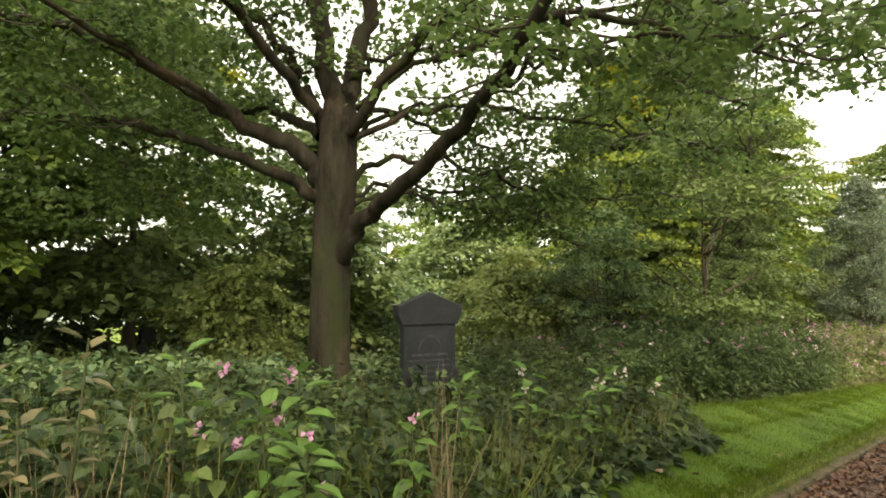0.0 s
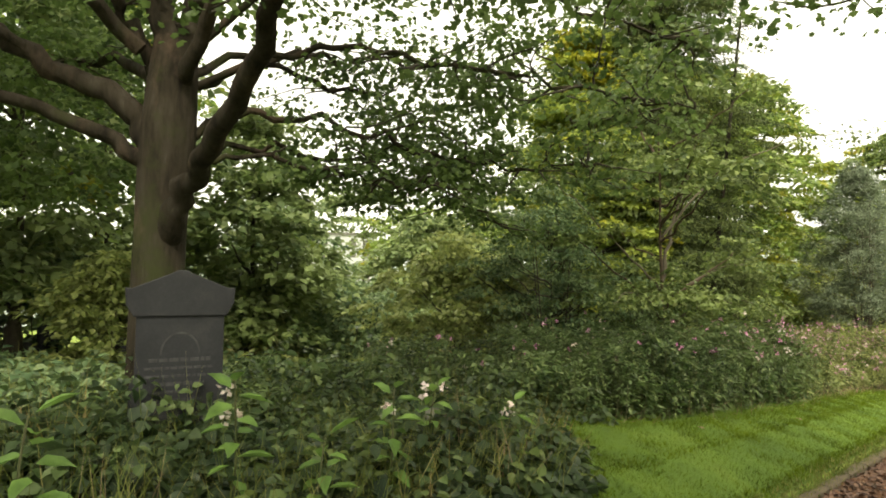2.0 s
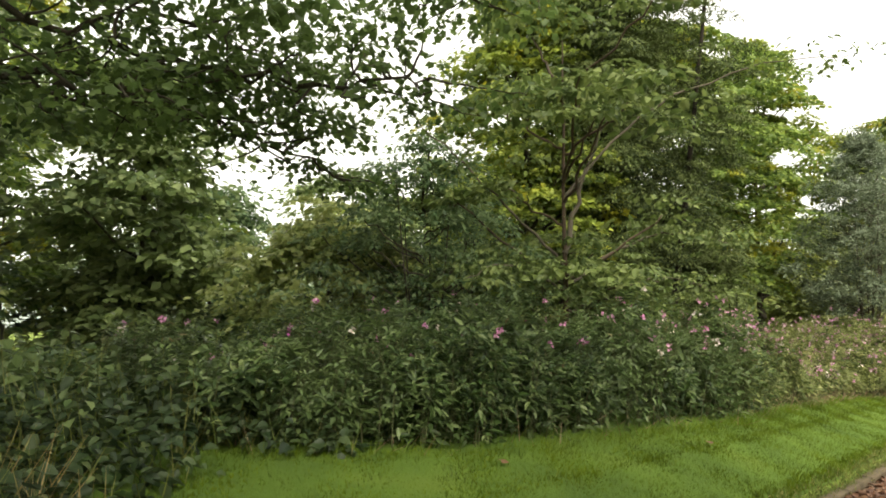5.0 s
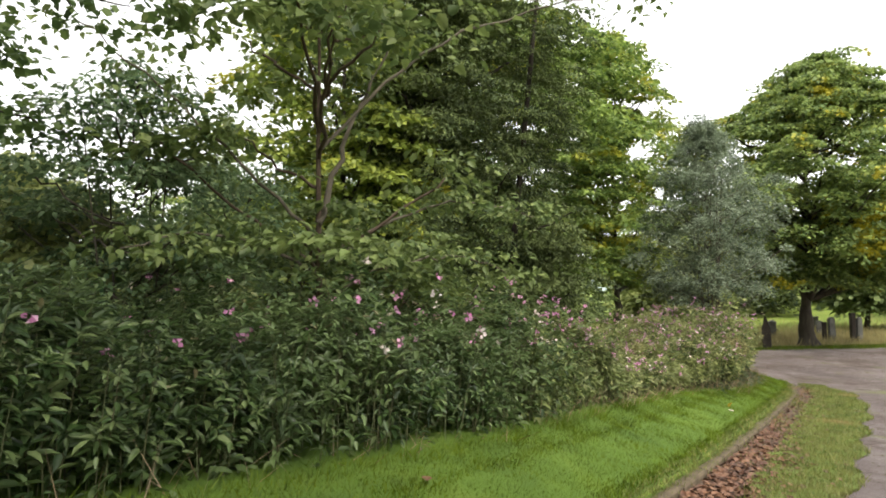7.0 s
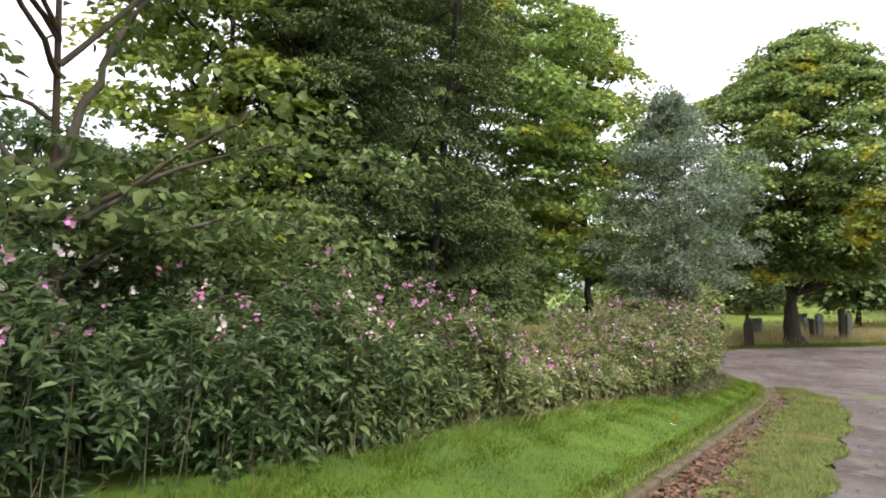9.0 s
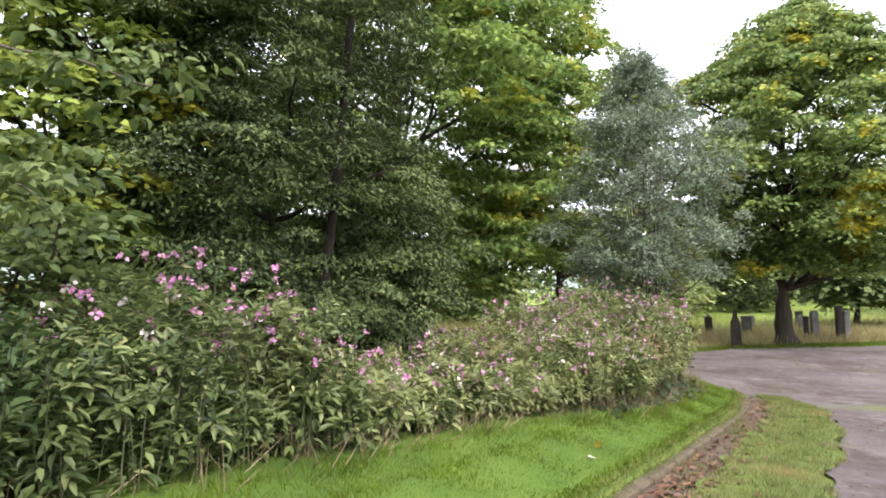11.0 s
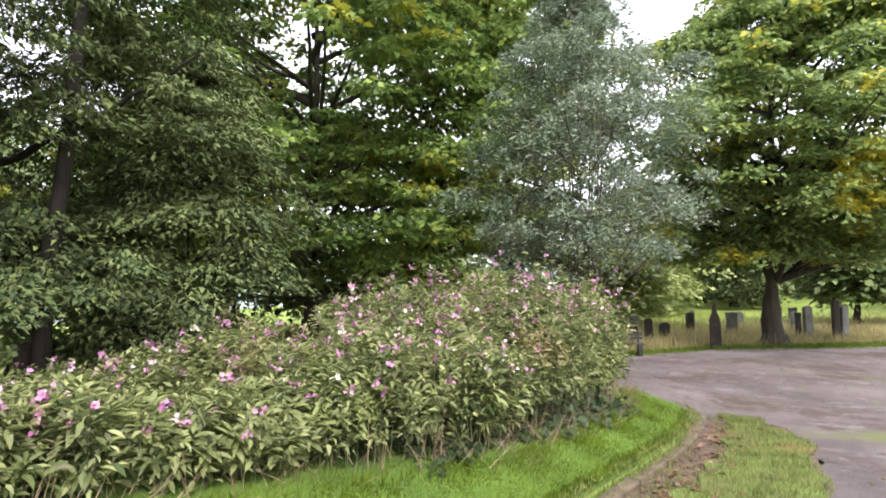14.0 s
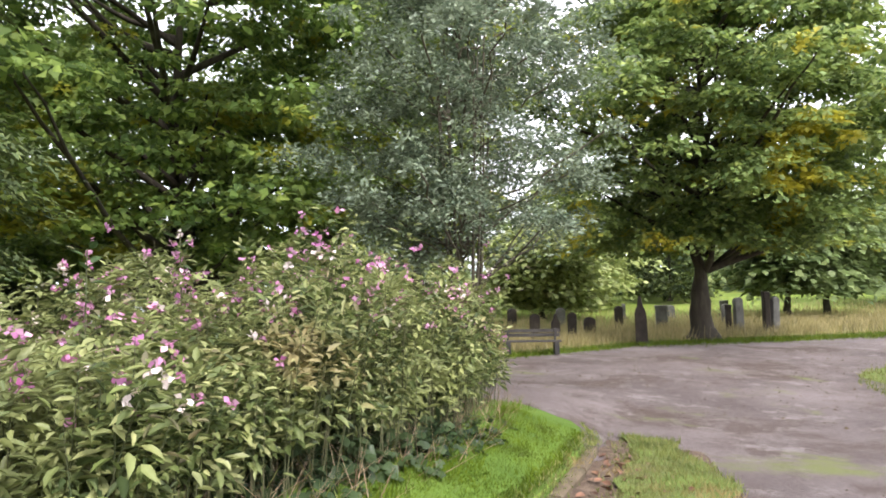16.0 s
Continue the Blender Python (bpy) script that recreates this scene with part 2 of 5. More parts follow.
def kerb_x(y):
    return np.interp(y, (14, 16.5, 18.5, 20, 22, 24, 26, 27, 28.4, 29), (-1.75, -1.8, -1.88, -1.95, -2.05, -2.13, -2.18, -2.3, -2.57, -2.9))


def ground_z(x, y):
    x, y = np.asarray(x, float), np.asarray(y, float)
    base = sum(np.interp(y + d, DRIVE_Y, DRIVE_Z) for d in (-2, -1, 0, 1, 2)) / 5
    near = np.clip((x + 9) / 4, 0, 1)
    bank = np.interp(x - (kerb_x(y) + 1.75) * near, BANK_X, BANK_Z)
    fade = np.clip((33 - y) / 5.5, 0, 1)
    return base + bank * np.where(x < -25, 1, fade)


def gz(x, y):
    return float(ground_z(x, y))


def raw_mesh(name, verts, faces, mat, smooth=False):
    """A mesh from an array of corners and an array of faces with an equal number of corners."""
    verts, faces = np.asarray(verts, np.float32), np.asarray(faces, np.int32)
    me = bpy.data.meshes.new(name)
    k = faces.shape[1]
    me.vertices.add(len(verts))
    me.vertices.foreach_set("co", verts.ravel())
    me.loops.add(faces.size)
    me.loops.foreach_set("vertex_index", faces.ravel())
    me.polygons.add(len(faces))
    me.polygons.foreach_set("loop_start", np.arange(0, faces.size, k, dtype=np.int32))
    if smooth:
        me.polygons.foreach_set("use_smooth", np.ones(len(faces), bool))
    me.materials.append(mat)
    me.update(calc_edges=True)
    return me


def thing(name, x=0, y=0, z=0, label="", category="", group="", kind=""):
    ob = new(name)
    ob.location = (x, y, z)
    return tagged(ob, label, category, group, kind)


def under(ob, parent, label=""):
    if parent is not None:
        ob.parent = parent
        ob.matrix_parent_inverse = Matrix.Translation(parent.location).inverted() if parent.parent is None else Matrix.Identity(4)
    if label:
        ob["label"] = label
    return ob


def part(name, bm, mat, parent=None, label="", smooth=False):
    me = bpy.data.meshes.new(name)
    bm.to_mesh(me)
    bm.free()
    me.materials.append(mat)
    if smooth:
        me.polygons.foreach_set("use_smooth", np.ones(len(me.polygons), bool))
    return under(new(name, me), parent, label)


def grid_mesh(name, xs, ys, zfun, mat):
    """A sheet over rows of corners: xs and ys are arrays of one shape."""
    rows, cols = xs.shape
    v = np.stack([xs, ys, zfun(xs, ys)], -1).reshape(-1, 3)
    i = np.arange(rows * cols).reshape(rows, cols)
    f = np.stack([i[:-1, :-1], i[:-1, 1:], i[1:, 1:], i[1:, :-1]], -1).reshape(-1, 4)
    return raw_mesh(name, v, f, mat, True)


def rough(x, y, size=0.03, scale=1.0):
    return size * (np.sin(3.1 * scale * x + 1.3 * np.sin(2.3 * scale * y)) + np.sin(2.7 * scale * y + 1.9 * np.sin(1.7 * scale * x))) / 2


# ground: one sheet to the horizon
_u = np.concatenate([[-900, -500, -300, -200, -140, -100], np.arange(-80, -12, 4.0), np.arange(-12, -4, 1.0), np.arange(-4, -1.95, 0.25),
                     [-1.88, -1.86, -1.8, -1.6, -1.2], np.arange(-0.8, 6, 1.0), np.arange(6, 60, 6.0), [80, 140, 300, 900]])
_v = np.concatenate([[-900, -400, -200, -100, -60, -40], np.arange(-24, -4, 2.0), np.arange(-4, 50, 0.5), np.arange(50, 150, 5.0), [180, 240, 320, 420, 600, 900]])
_X, _Y = np.meshgrid(_u, _v)
_X = _X + (kerb_x(_Y) + 1.75) * np.clip((_X + 9) / 4, 0, 1) * np.clip((4 - _X) / 4, 0, 1)
tagged(new("ground", grid_mesh("ground", _X, _Y, lambda x, y: ground_z(x, y) + rough(x, y, 0.03, 0.7) * (np.abs(x + 1) > 2.2) - 0.035, GROUND)),
       "sloping cemetery ground with rough green grass", "ground", kind="structure")

# mown lawn strip above the kerb
_s, _y = np.meshgrid(np.linspace(0, 1, 14), np.arange(-6, 28.95, 0.2))
_xk = kerb_x(_y) - 0.05
_x = _xk + (-5.2 - _xk) * _s
tagged(new("lawn", grid_mesh("lawn", _x, _y, lambda x, y: ground_z(x, y) + rough(x, y, 0.012, 2.3) * (x < kerb_x(y) - 0.3) + 0.028, LAWN)),
       "closely mown bright green lawn strip beside the kerb", "lawn", kind="structure")

# gutter with fallen leaves, and the worn tarmac drive
_s, _y = np.meshgrid(np.linspace(0, 1, 9), np.arange(-6, 28.8, 0.2))
_x = kerb_x(_y) + 0.05 + (1.2 + 0.1 * np.sin(_y * 1.7)) * _s
tagged(new("gutter", grid_mesh("gutter", _x, _y, lambda x, y: ground_z(x, y) + 0.012 + rough(x, y, 0.012, 5), LITTER)),
       "earthy gutter strip littered with brown fallen leaves", "gutter", kind="structure")
_s, _y = np.meshgrid(np.linspace(0, 1, 9), np.arange(11, 28.95, 0.15))
_a = kerb_x(_y) + np.interp(_y, (11, 13, 16, 24, 28.6), (0.95, 0.62, 0.5, 0.4, 0.4)) + 0.06 * np.sin(_y * 4.1) + 0.04 * np.sin(_y * 9.7)
_b = np.interp(_y, (10, 14, 25, 27.4, 28.6), (-0.65, -0.45, -0.72, -1.05, -1.75)) + 0.06 * np.sin(_y * 3) + 0.04 * np.sin(_y * 8.3)
tagged(new("verge", grid_mesh("verge", _a + (np.maximum(_b, _a) - _a) * _s, _y, lambda x, y: ground_z(x, y) + 0.034 + rough(x, y, 0.012, 4), VERGE)),
       "thin yellowing grass verge between gutter and drive", "verge", kind="structure")
_s, _y = np.meshgrid(np.linspace(0, 1, 16), np.concatenate([np.arange(-40, -6, 2.0), np.arange(-6, 27.01, 0.25)]))
_l = np.interp(_y, (10, 14, 25, 27), (-0.7, -0.5, -0.75, -1.0)) + 0.07 * np.sin(_y * 2.9) + 0.05 * np.sin(_y * 7.1)
_x = _l + (4.6 - _l) * _s
tagged(new("drive", grid_mesh("drive", _x, _y, lambda x, y: ground_z(x, y) + 0.0 + rough(x, y, 0.006, 1.5), TARMAC)),
       "worn grey brown tarmac cemetery drive with stains", "road", kind="structure")
_s, _x = np.meshgrid(np.linspace(0, 1, 50), np.arange(-26, 14.01, 0.25))
_lo = np.interp(_x, (-26, -16, -7, -4.2, -2.7, -1.6, -1.0, -0.9, 4.6, 4.7, 14), (30.5, 29.6, 29.6, 28.2, 27.7, 27.4, 26.9, 26.8, 26.8, 30, 31))
_hi = np.interp(_x, (-26, -14, -7.2, -5, 1.3, 4, 14), (31.6, 32.4, 35.4, 39.6, 45.6, 47, 48)) + 0.25 * np.sin(_x * 1.3)
_y = _lo + 0.06 * np.sin(_x * 5) * (_x < -1) + (_hi - _lo) * _s
tagged(new("junction", grid_mesh("junction", _x, _y, lambda x, y: ground_z(x, y) + 0.003 + rough(x, y, 0.006, 1.5), TARMAC)),
       "wide worn tarmac junction with puddle stains and moss", "road", kind="structure")

# ---- leaves, stems and trees ----


def unit(v):
    return v / np.maximum(np.linalg.norm(v, axis=-1, keepdims=True), 1e-6)


def blades(c, d, n, length, width, form="rhomb"):
    """Corners and faces of leaves at c that point along d with faces towards n."""
    d = unit(d)
    s = unit(np.cross(n, d))
    n = np.cross(d, s)
    L, W = np.broadcast_to(length, len(c))[:, None], np.broadcast_to(width, len(c))[:, None]
    if form == "rhomb":
        v = np.stack([c, c + d * L * 0.45 + s * W * 0.5 + n * W * 0.12, c + d * L - n * L * 0.1, c + d * L * 0.45 - s * W * 0.5 + n * W * 0.12], 1)
        f = np.array([[0, 1, 2, 3]])
    elif form == "blade":
        v = np.stack([c - s * W * 0.5, c + s * W * 0.5, c + d * L], 1)
        f = np.array([[0, 1, 2]])
    elif form == "oval":
        v = np.stack([c, c + d * L * 0.28 + s * W * 0.5 + n * W * 0.16, c + d * L * 0.66 + s * W * 0.36 + n * W * 0.1, c + d * L - n * L * 0.14,
                      c + d * L * 0.66 - s * W * 0.36 + n * W * 0.1, c + d * L * 0.28 - s * W * 0.5 + n * W * 0.16], 1)
        f = np.array([[0, 1, 2, 3], [0, 3, 4, 5]])
    else:  # lobed
        v = np.stack([c, c + d * L * 0.05 + s * W * 0.42, c + d * L * 0.45 + s * W * 0.3 + n * W * 0.1, c + d * L * 0.62 + s * W * 0.52, c + d * L - n * L * 0.12,
                      c + d * L * 0.62 - s * W * 0.52, c + d * L * 0.45 - s * W * 0.3 + n * W * 0.1, c + d * L * 0.05 - s * W * 0.42], 1)
        f = np.array([[0, 1, 2], [0, 2, 4], [2, 3, 4], [0, 4, 6], [4, 5, 6], [0, 6, 7]])
    k = v.shape[1]
    faces = (f[None] + (np.arange(len(c)) * k)[:, None, None]).reshape(-1, f.shape[1])
    return v.reshape(-1, 3), faces


def leaf_part(name, c, d, n, length, width, form, mat, parent, label=""):
    v, f = blades(c, d, n, length, width, form)
    return under(new(name, raw_mesh(name, v, f, mat)), parent, label)


def tubes(paths, sides=7):
    """Tapered tubes round lists of (point, radius)."""
    vs, fs, base = [], [], 0
    ang = np.arange(sides) * 2 * math.pi / sides
    for path in paths:
        p = np.array([q for q, _ in path], float)
        r = np.array([w for _, w in path], float)
        t = unit(np.gradient(p, axis=0))
        ref = np.where(np.abs(t[:, 2:3]) > 0.9, [[1.0, 0, 0]], [[0, 0, 1.0]])
        a = unit(np.cross(t, ref))
        b = np.cross(t, a)
        ring = p[:, None] + r[:, None, None] * (a[:, None] * np.cos(ang)[None, :, None] + b[:, None] * np.sin(ang)[None, :, None])
        vs.append(ring.reshape(-1, 3))
        i = base + np.arange(len(p) * sides).reshape(len(p), sides)
        j = np.roll(i, -1, 1)
        fs.append(np.stack([i[:-1], j[:-1], j[1:], i[1:]], -1).reshape(-1, 4))
        base += len(p) * sides
    return np.concatenate(vs), np.concatenate(fs)


def tube_part(name, paths, mat, parent, sides=7, label=""):
    v, f = tubes(paths, sides)
    return under(new(name, raw_mesh(name, v, f, mat, True)), parent, label)


def bend(points, steps=5, wobble=0.0, rng=RNG):
    """A smooth line through the points, with some wobble."""
    p = np.array(points, float)
    out = []
    for i in range(len(p) - 1):
        a, b, c, d = p[max(i - 1, 0)], p[i], p[i + 1], p[min(i + 2, len(p) - 1)]
        for k in range(steps):
            t = k / steps
            out.append(0.5 * (2 * b + (c - a) * t + (2 * a - 5 * b + 4 * c - d) * t * t + (3 * b - a - 3 * c + d) * t ** 3))
    out.append(p[-1])
    out = np.array(out)
    out[1:-1] += rng.normal(0, wobble, out[1:-1].shape) if wobble else 0
    return out


def limb(points, r0, r1, steps=5, wobble=0.0, rng=RNG):
    p = bend(points, steps, wobble, rng)
    return list(zip(p, r0 + (r1 - r0) * np.linspace(0, 1, len(p)) ** 0.8))


def sprays(centres, radius, count, size, rng, out_from=None, flat=0.4, droop=0.25, aspect=0.75, tilt=0.55):
    """Leaves in loose flat sprays round the centres: place, direction, facing, length and width of each."""
    n = len(centres)
    r = np.broadcast_to(radius, n)
    rho = rng.uniform(0, 1, (n, count)) ** 0.55
    a = rng.uniform(0, 2 * math.pi, (n, count))
    rim = 1 + 0.25 * np.sin(2 * a + rng.uniform(0, 6.28, (n, 1))) + 0.2 * np.sin(5 * a + rng.uniform(0, 6.28, (n, 1)))
    off = np.stack([rho * rim * np.cos(a), rho * rim * np.sin(a), flat * (0.5 - rho ** 2) + rng.normal(0, 0.22 * flat, (n, count))], -1)
    if out_from is not None:
        o = centres - out_from
        o[:, 2] *= 0.3
        o = unit(o)
        side = (off * o[:, None]).sum(-1)
        off[..., 2] -= droop * side * 0.8
        off += o[:, None] * 0.25
    c = (centres[:, None] + off * r[:, None, None]).reshape(-1, 3)
    d = off.reshape(-1, 3) + rng.normal(0, 0.4, (n * count, 3))
    d[:, 2] = -droop + rng.normal(0, 0.3, n * count)
    nn = np.stack([rng.normal(0, tilt, n * count), rng.normal(0, tilt, n * count), np.ones(n * count)], -1) + off.reshape(-1, 3) * (0.4, 0.4, 0)
    L = size * rng.uniform(0.65, 1.3, n * count)
    return c, d, nn, L, L * aspect


def crown_points(n, height, radius, shape, rng, edge=0.5):
    """Places in a crown with an uneven outline, measured from the foot of the crown."""
    s = rng.uniform(0.0, 1.0, n)
    a = rng.uniform(0, 2 * math.pi, n)
    if shape == "round":
        prof = np.sin(math.pi * np.clip(s * 0.88 + 0.12, 0, 1)) ** 0.6
    elif shape == "column":
        prof = np.minimum(1, 0.7 + s) * (1 - s ** 3) ** 0.7
    elif shape == "cone":
        prof = (1 - s) ** 0.75 * np.minimum(1, 0.65 + s * 3)
    else:
        prof = np.sin(math.pi * np.clip(s * 0.8 + 0.2, 0, 1)) ** 0.9
    ph = rng.uniform(0, 6.28, 6)
    lobes = 1 + 0.16 * np.sin(3 * a + ph[0] + 5 * s) + 0.12 * np.sin(5 * a + ph[1] - 7 * s) + 0.1 * np.sin(9 * s + ph[2] + 2 * a)
    r = radius * prof * lobes * rng.uniform(0, 1, n) ** edge
    return np.stack([r * np.cos(a), r * np.sin(a), s * height], -1)


def tree(name, x, y, height, radius, foot, trunk_r, mat, bark, label, category="tree", shape="round", clumps=500, count=60, size=0.16,
         clump_r=0.6, stems=1, seed=1, form="rhomb", flat=0.4, droop=0.25, edge=0.5, limbs=40, aspect=0.75, lean=(0, 0), group="", tilt=0.55,
         boughs=0, bough_r=1.4, bough_flat=0.22, loose=0.15):
    rng = np.random.default_rng(seed)
    z = gz(x, y)
    root = thing(name, x, y, z - 0.03, label, category, group)
    o = np.array([x, y, z])
    pts = crown_points(clumps, height - foot, radius, shape, rng, edge) + np.array([0, 0, foot])
    if boughs:
        # leaf clumps gathered on boughs: sloping shelves that hang outwards, with gaps between them
        heads = crown_points(boughs, height - foot, radius, shape, rng, min(edge, 0.3)) + np.array([0, 0, foot])
        which = rng.integers(0, boughs, clumps)
        wide = bough_r * rng.uniform(0.6, 1.3, boughs)[which]
        rho, a = rng.uniform(0, 1, clumps) ** 0.6, rng.uniform(0, 2 * math.pi, clumps)
        off = np.stack([rho * np.cos(a), rho * np.sin(a), np.zeros(clumps)], -1) * wide[:, None]
        outward = unit(heads[which] * (1, 1, 0))
        off[:, 2] = -(off * outward).sum(-1) * droop * 1.3 + bough_flat * wide * (0.5 - rho ** 2 + rng.normal(0, 0.3, clumps))
        stay = rng.random(clumps) < loose
        pts = np.where(stay[:, None], pts, heads[which] + off - outward * wide[:, None] * 0.45)
        pts[:, 2] = np.maximum(pts[:, 2], foot)
    pts[:, :2] += np.array(lean) * (pts[:, 2:3] / height)
    axis = np.array([0, 0, foot + (height - foot) * 0.35])
    c, d, nn, L, W = sprays(pts + o, clump_r * rng.uniform(0.6, 1.35, clumps), count, size, rng, o + axis, flat, droop, aspect, tilt)
    leaf_part("crown", c, d, nn, L, W, form, mat, root)
    for k in range(stems):
        a = 6.28 * k / stems + rng.uniform(0, 1)
        b = np.array([math.cos(a), math.sin(a), 0]) * (trunk_r * 2.6 if stems > 1 else 0)
        top = np.array([lean[0] * 0.6, lean[1] * 0.6, height * 0.82]) + b * (2.5 + 2 * rng.random())
        line = bend([b + (0, 0, -0.1), b * 1.1 + (0, 0, foot * 0.5), b * 1.6 + (0.02, 0, foot), top], 5, trunk_r * 0.12, rng)
        rad = trunk_r * (1.0 - 0.9 * np.linspace(0, 1, len(line)) ** 0.9)
        rad[0], rad[1] = trunk_r * 1.55, trunk_r * 1.18
        tube_part("trunk", [list(zip(line + o, rad))], bark, root, 12)
    low = pts[np.argsort(rng.random(clumps))[:limbs]]
    paths = []
    for q in low:
        h = max(foot * 0.75, q[2] - np.hypot(q[0], q[1]) * rng.uniform(0.35, 0.8))
        a = np.array([lean[0] * 0.3, lean[1] * 0.3, min(h, height * 0.7)])
        mid = a * 0.45 + q * 0.55 + np.array([0, 0, -0.05 * np.hypot(q[0], q[1])])
        paths.append(limb(np.array([a, mid, q]) + o, trunk_r * rng.uniform(0.2, 0.38), 0.012, 4, 0.03, rng))
    for path in paths:
        tube_part("limb", [path], bark, root, 5)
    return root


# the sycamore that spreads over the drive
def sycamore():
    rng = np.random.default_rng(21)
    o = np.array([-7.75, 5.25, gz(-7.75, 5.25)])
    root = thing("sycamore_tree", *o, "spreading sycamore with a mossy brown trunk and arching limbs", "tree")
    right, ahead = np.array([0.707, 0.707, 0]), np.array([-0.707, 0.707, 0])

    def at(r, d, z):
        return o * (1, 1, 0) + right * r + ahead * d + np.array([0, 0, z])
    line = bend([at(0, 0, o[2] - 0.15), at(0, 0, 0.4), at(0.02, 0, 2.0), at(0.08, 0, 3.2), at(0.12, 0.05, 4.4)], 6)
    rad = np.interp(np.linspace(0, 1, len(line)), (0, 0.08, 0.2, 0.5, 0.75, 1), (0.5, 0.38, 0.32, 0.3, 0.33, 0.26))
    tube_part("trunk", [list(zip(line, rad))], MOSSY_BARK, root, 20)
    spec = [  # (points as right, away, height), radii
        ([(0.1, -0.1, 1.9), (0.55, -0.5, 2.4), (1.2, -1.3, 2.85), (2.0, -2.3, 3.4), (2.65, -3.6, 4.1), (3.3, -4.7, 4.9)], 0.17, 0.05),
        ([(-0.1, 0, 3.0), (-0.45, -0.1, 3.55), (-1.5, -0.3, 4.1), (-2.4, -0.5, 4.65), (-3.4, -0.8, 5.15), (-4.6, -1.0, 5.4)], 0.19, 0.05),
        ([(-0.1, 0, 2.75), (-0.45, -0.2, 3.05), (-1.24, -0.5, 3.4), (-2.1, -0.9, 3.65), (-3.1, -1.3, 3.8), (-4.2, -1.6, 3.7)], 0.13, 0.03),
        ([(0.1, 0, 3.1), (0.6, 0.3, 3.45), (1.4, 0.7, 3.6), (2.6, 1.2, 3.45), (3.8, 1.7, 3.2), (5.0, 2.0, 3.15), (6.0, 2.2, 3.3)], 0.11, 0.02),
        ([(0.1, 0, 2.7), (0.7, 0.2, 2.95), (1.6, 0.5, 2.95), (2.6, 0.7, 2.75), (3.4, 0.8, 2.7)], 0.08, 0.02),
        ([(0.2, 0.1, 3.7), (1.5, 0.3, 4.35), (3.0, 0.6, 4.45), (4.6, 0.9, 4.3), (6.0, 1.1, 4.05), (7.2, 1.2, 3.9)], 0.1, 0.02),
        ([(0.3, 0.1, 4.3), (1.6, -0.2, 5.0), (3.4, -0.4, 5.1), (5.2, -0.3, 4.7), (6.6, -0.1, 4.3)], 0.1, 0.02),
        ([(0.1, 0.1, 2.9), (1.2, 1.0, 3.25), (2.6, 2.2, 3.15), (3.6, 3.0, 2.85), (4.5, 3.8, 2.5)], 0.08, 0.02),
        ([(0.1, 0.2, 3.9), (1.0, 1.4, 4.5), (2.3, 2.6, 4.5), (3.2, 3.5, 4.2), (3.9, 4.2, 3.9)], 0.1, 0.02),
        ([(2.35, -2.95, 3.75), (2.9, -3.2, 3.85), (3.42, -3.3, 3.95), (4.3, -3.5, 3.95), (5.2, -3.6, 3.8)], 0.06, 0.015),
        ([(0, 0, 3.6), (-0.3, 0, 4.4), (-0.7, -0.2, 5.1), (-1.4, -0.5, 5.8), (-2.2, -0.9, 6.6)], 0.12, 0.04),
        ([(0.05, 0, 4.2), (-0.2, 0.1, 5.2), (-0.4, 0.3, 7), (-0.6, 0.4, 9.5), (-0.5, 0.4, 12)], 0.22, 0.04),
        ([(0.1, 0, 4.2), (0.4, 0.1, 5.2), (0.75, 0.0, 7), (1.2, -0.3, 9.0), (1.6, -0.4, 11.5)], 0.2, 0.04),
        ([(0.3, 0, 4.8), (0.8, 0.2, 5.2), (1.6, 0.4, 5.6), (2.8, 0.6, 6.0), (4.2, 0.7, 6.3)], 0.09, 0.02),
        ([(0.3, 0.1, 4.0), (0.9, 1.0, 4.6), (1.9, 2.0, 4.9), (3.1, 3.0, 5.2), (4.4, 3.8, 5.2)], 0.11, 0.02),
        ([(0.2, -0.1, 3.8), (1.0, -0.8, 4.6), (2.4, -1.8, 5.4), (3.9, -2.6, 5.8), (5.2, -3.2, 5.9)], 0.11, 0.025),
        ([(2.65, -3.6, 4.1), (4.0, -2.8, 4.45), (5.4, -2.0, 4.6), (6.8, -1.6, 4.65), (8.2, -1.3, 4.4)], 0.05, 0.012),
        ([(1.6, -0.2, 5.0), (3.2, -1.2, 5.2), (5.0, -1.6, 5.3), (7.0, -1.9, 5.3), (8.6, -2.0, 5.0)], 0.06, 0.012),
        ([(-1.5, -0.3, 4.1), (-2.6, -1.4, 4.7), (-3.8, -2.4, 5.2), (-5.0, -3.0, 5.4)], 0.07, 0.015),
        ([(-0.2, 0.2, 3.9), (-1.2, 1.2, 4.6), (-2.6, 2.2, 5.0), (-4.0, 3.0, 5.0)], 0.11, 0.03),
        ([(-0.2, -0.2, 4.2), (-1.0, -1.5, 5.2), (-2.0, -3.0, 5.8), (-2.8, -4.4, 5.8)], 0.1, 0.03)]
    tips = []
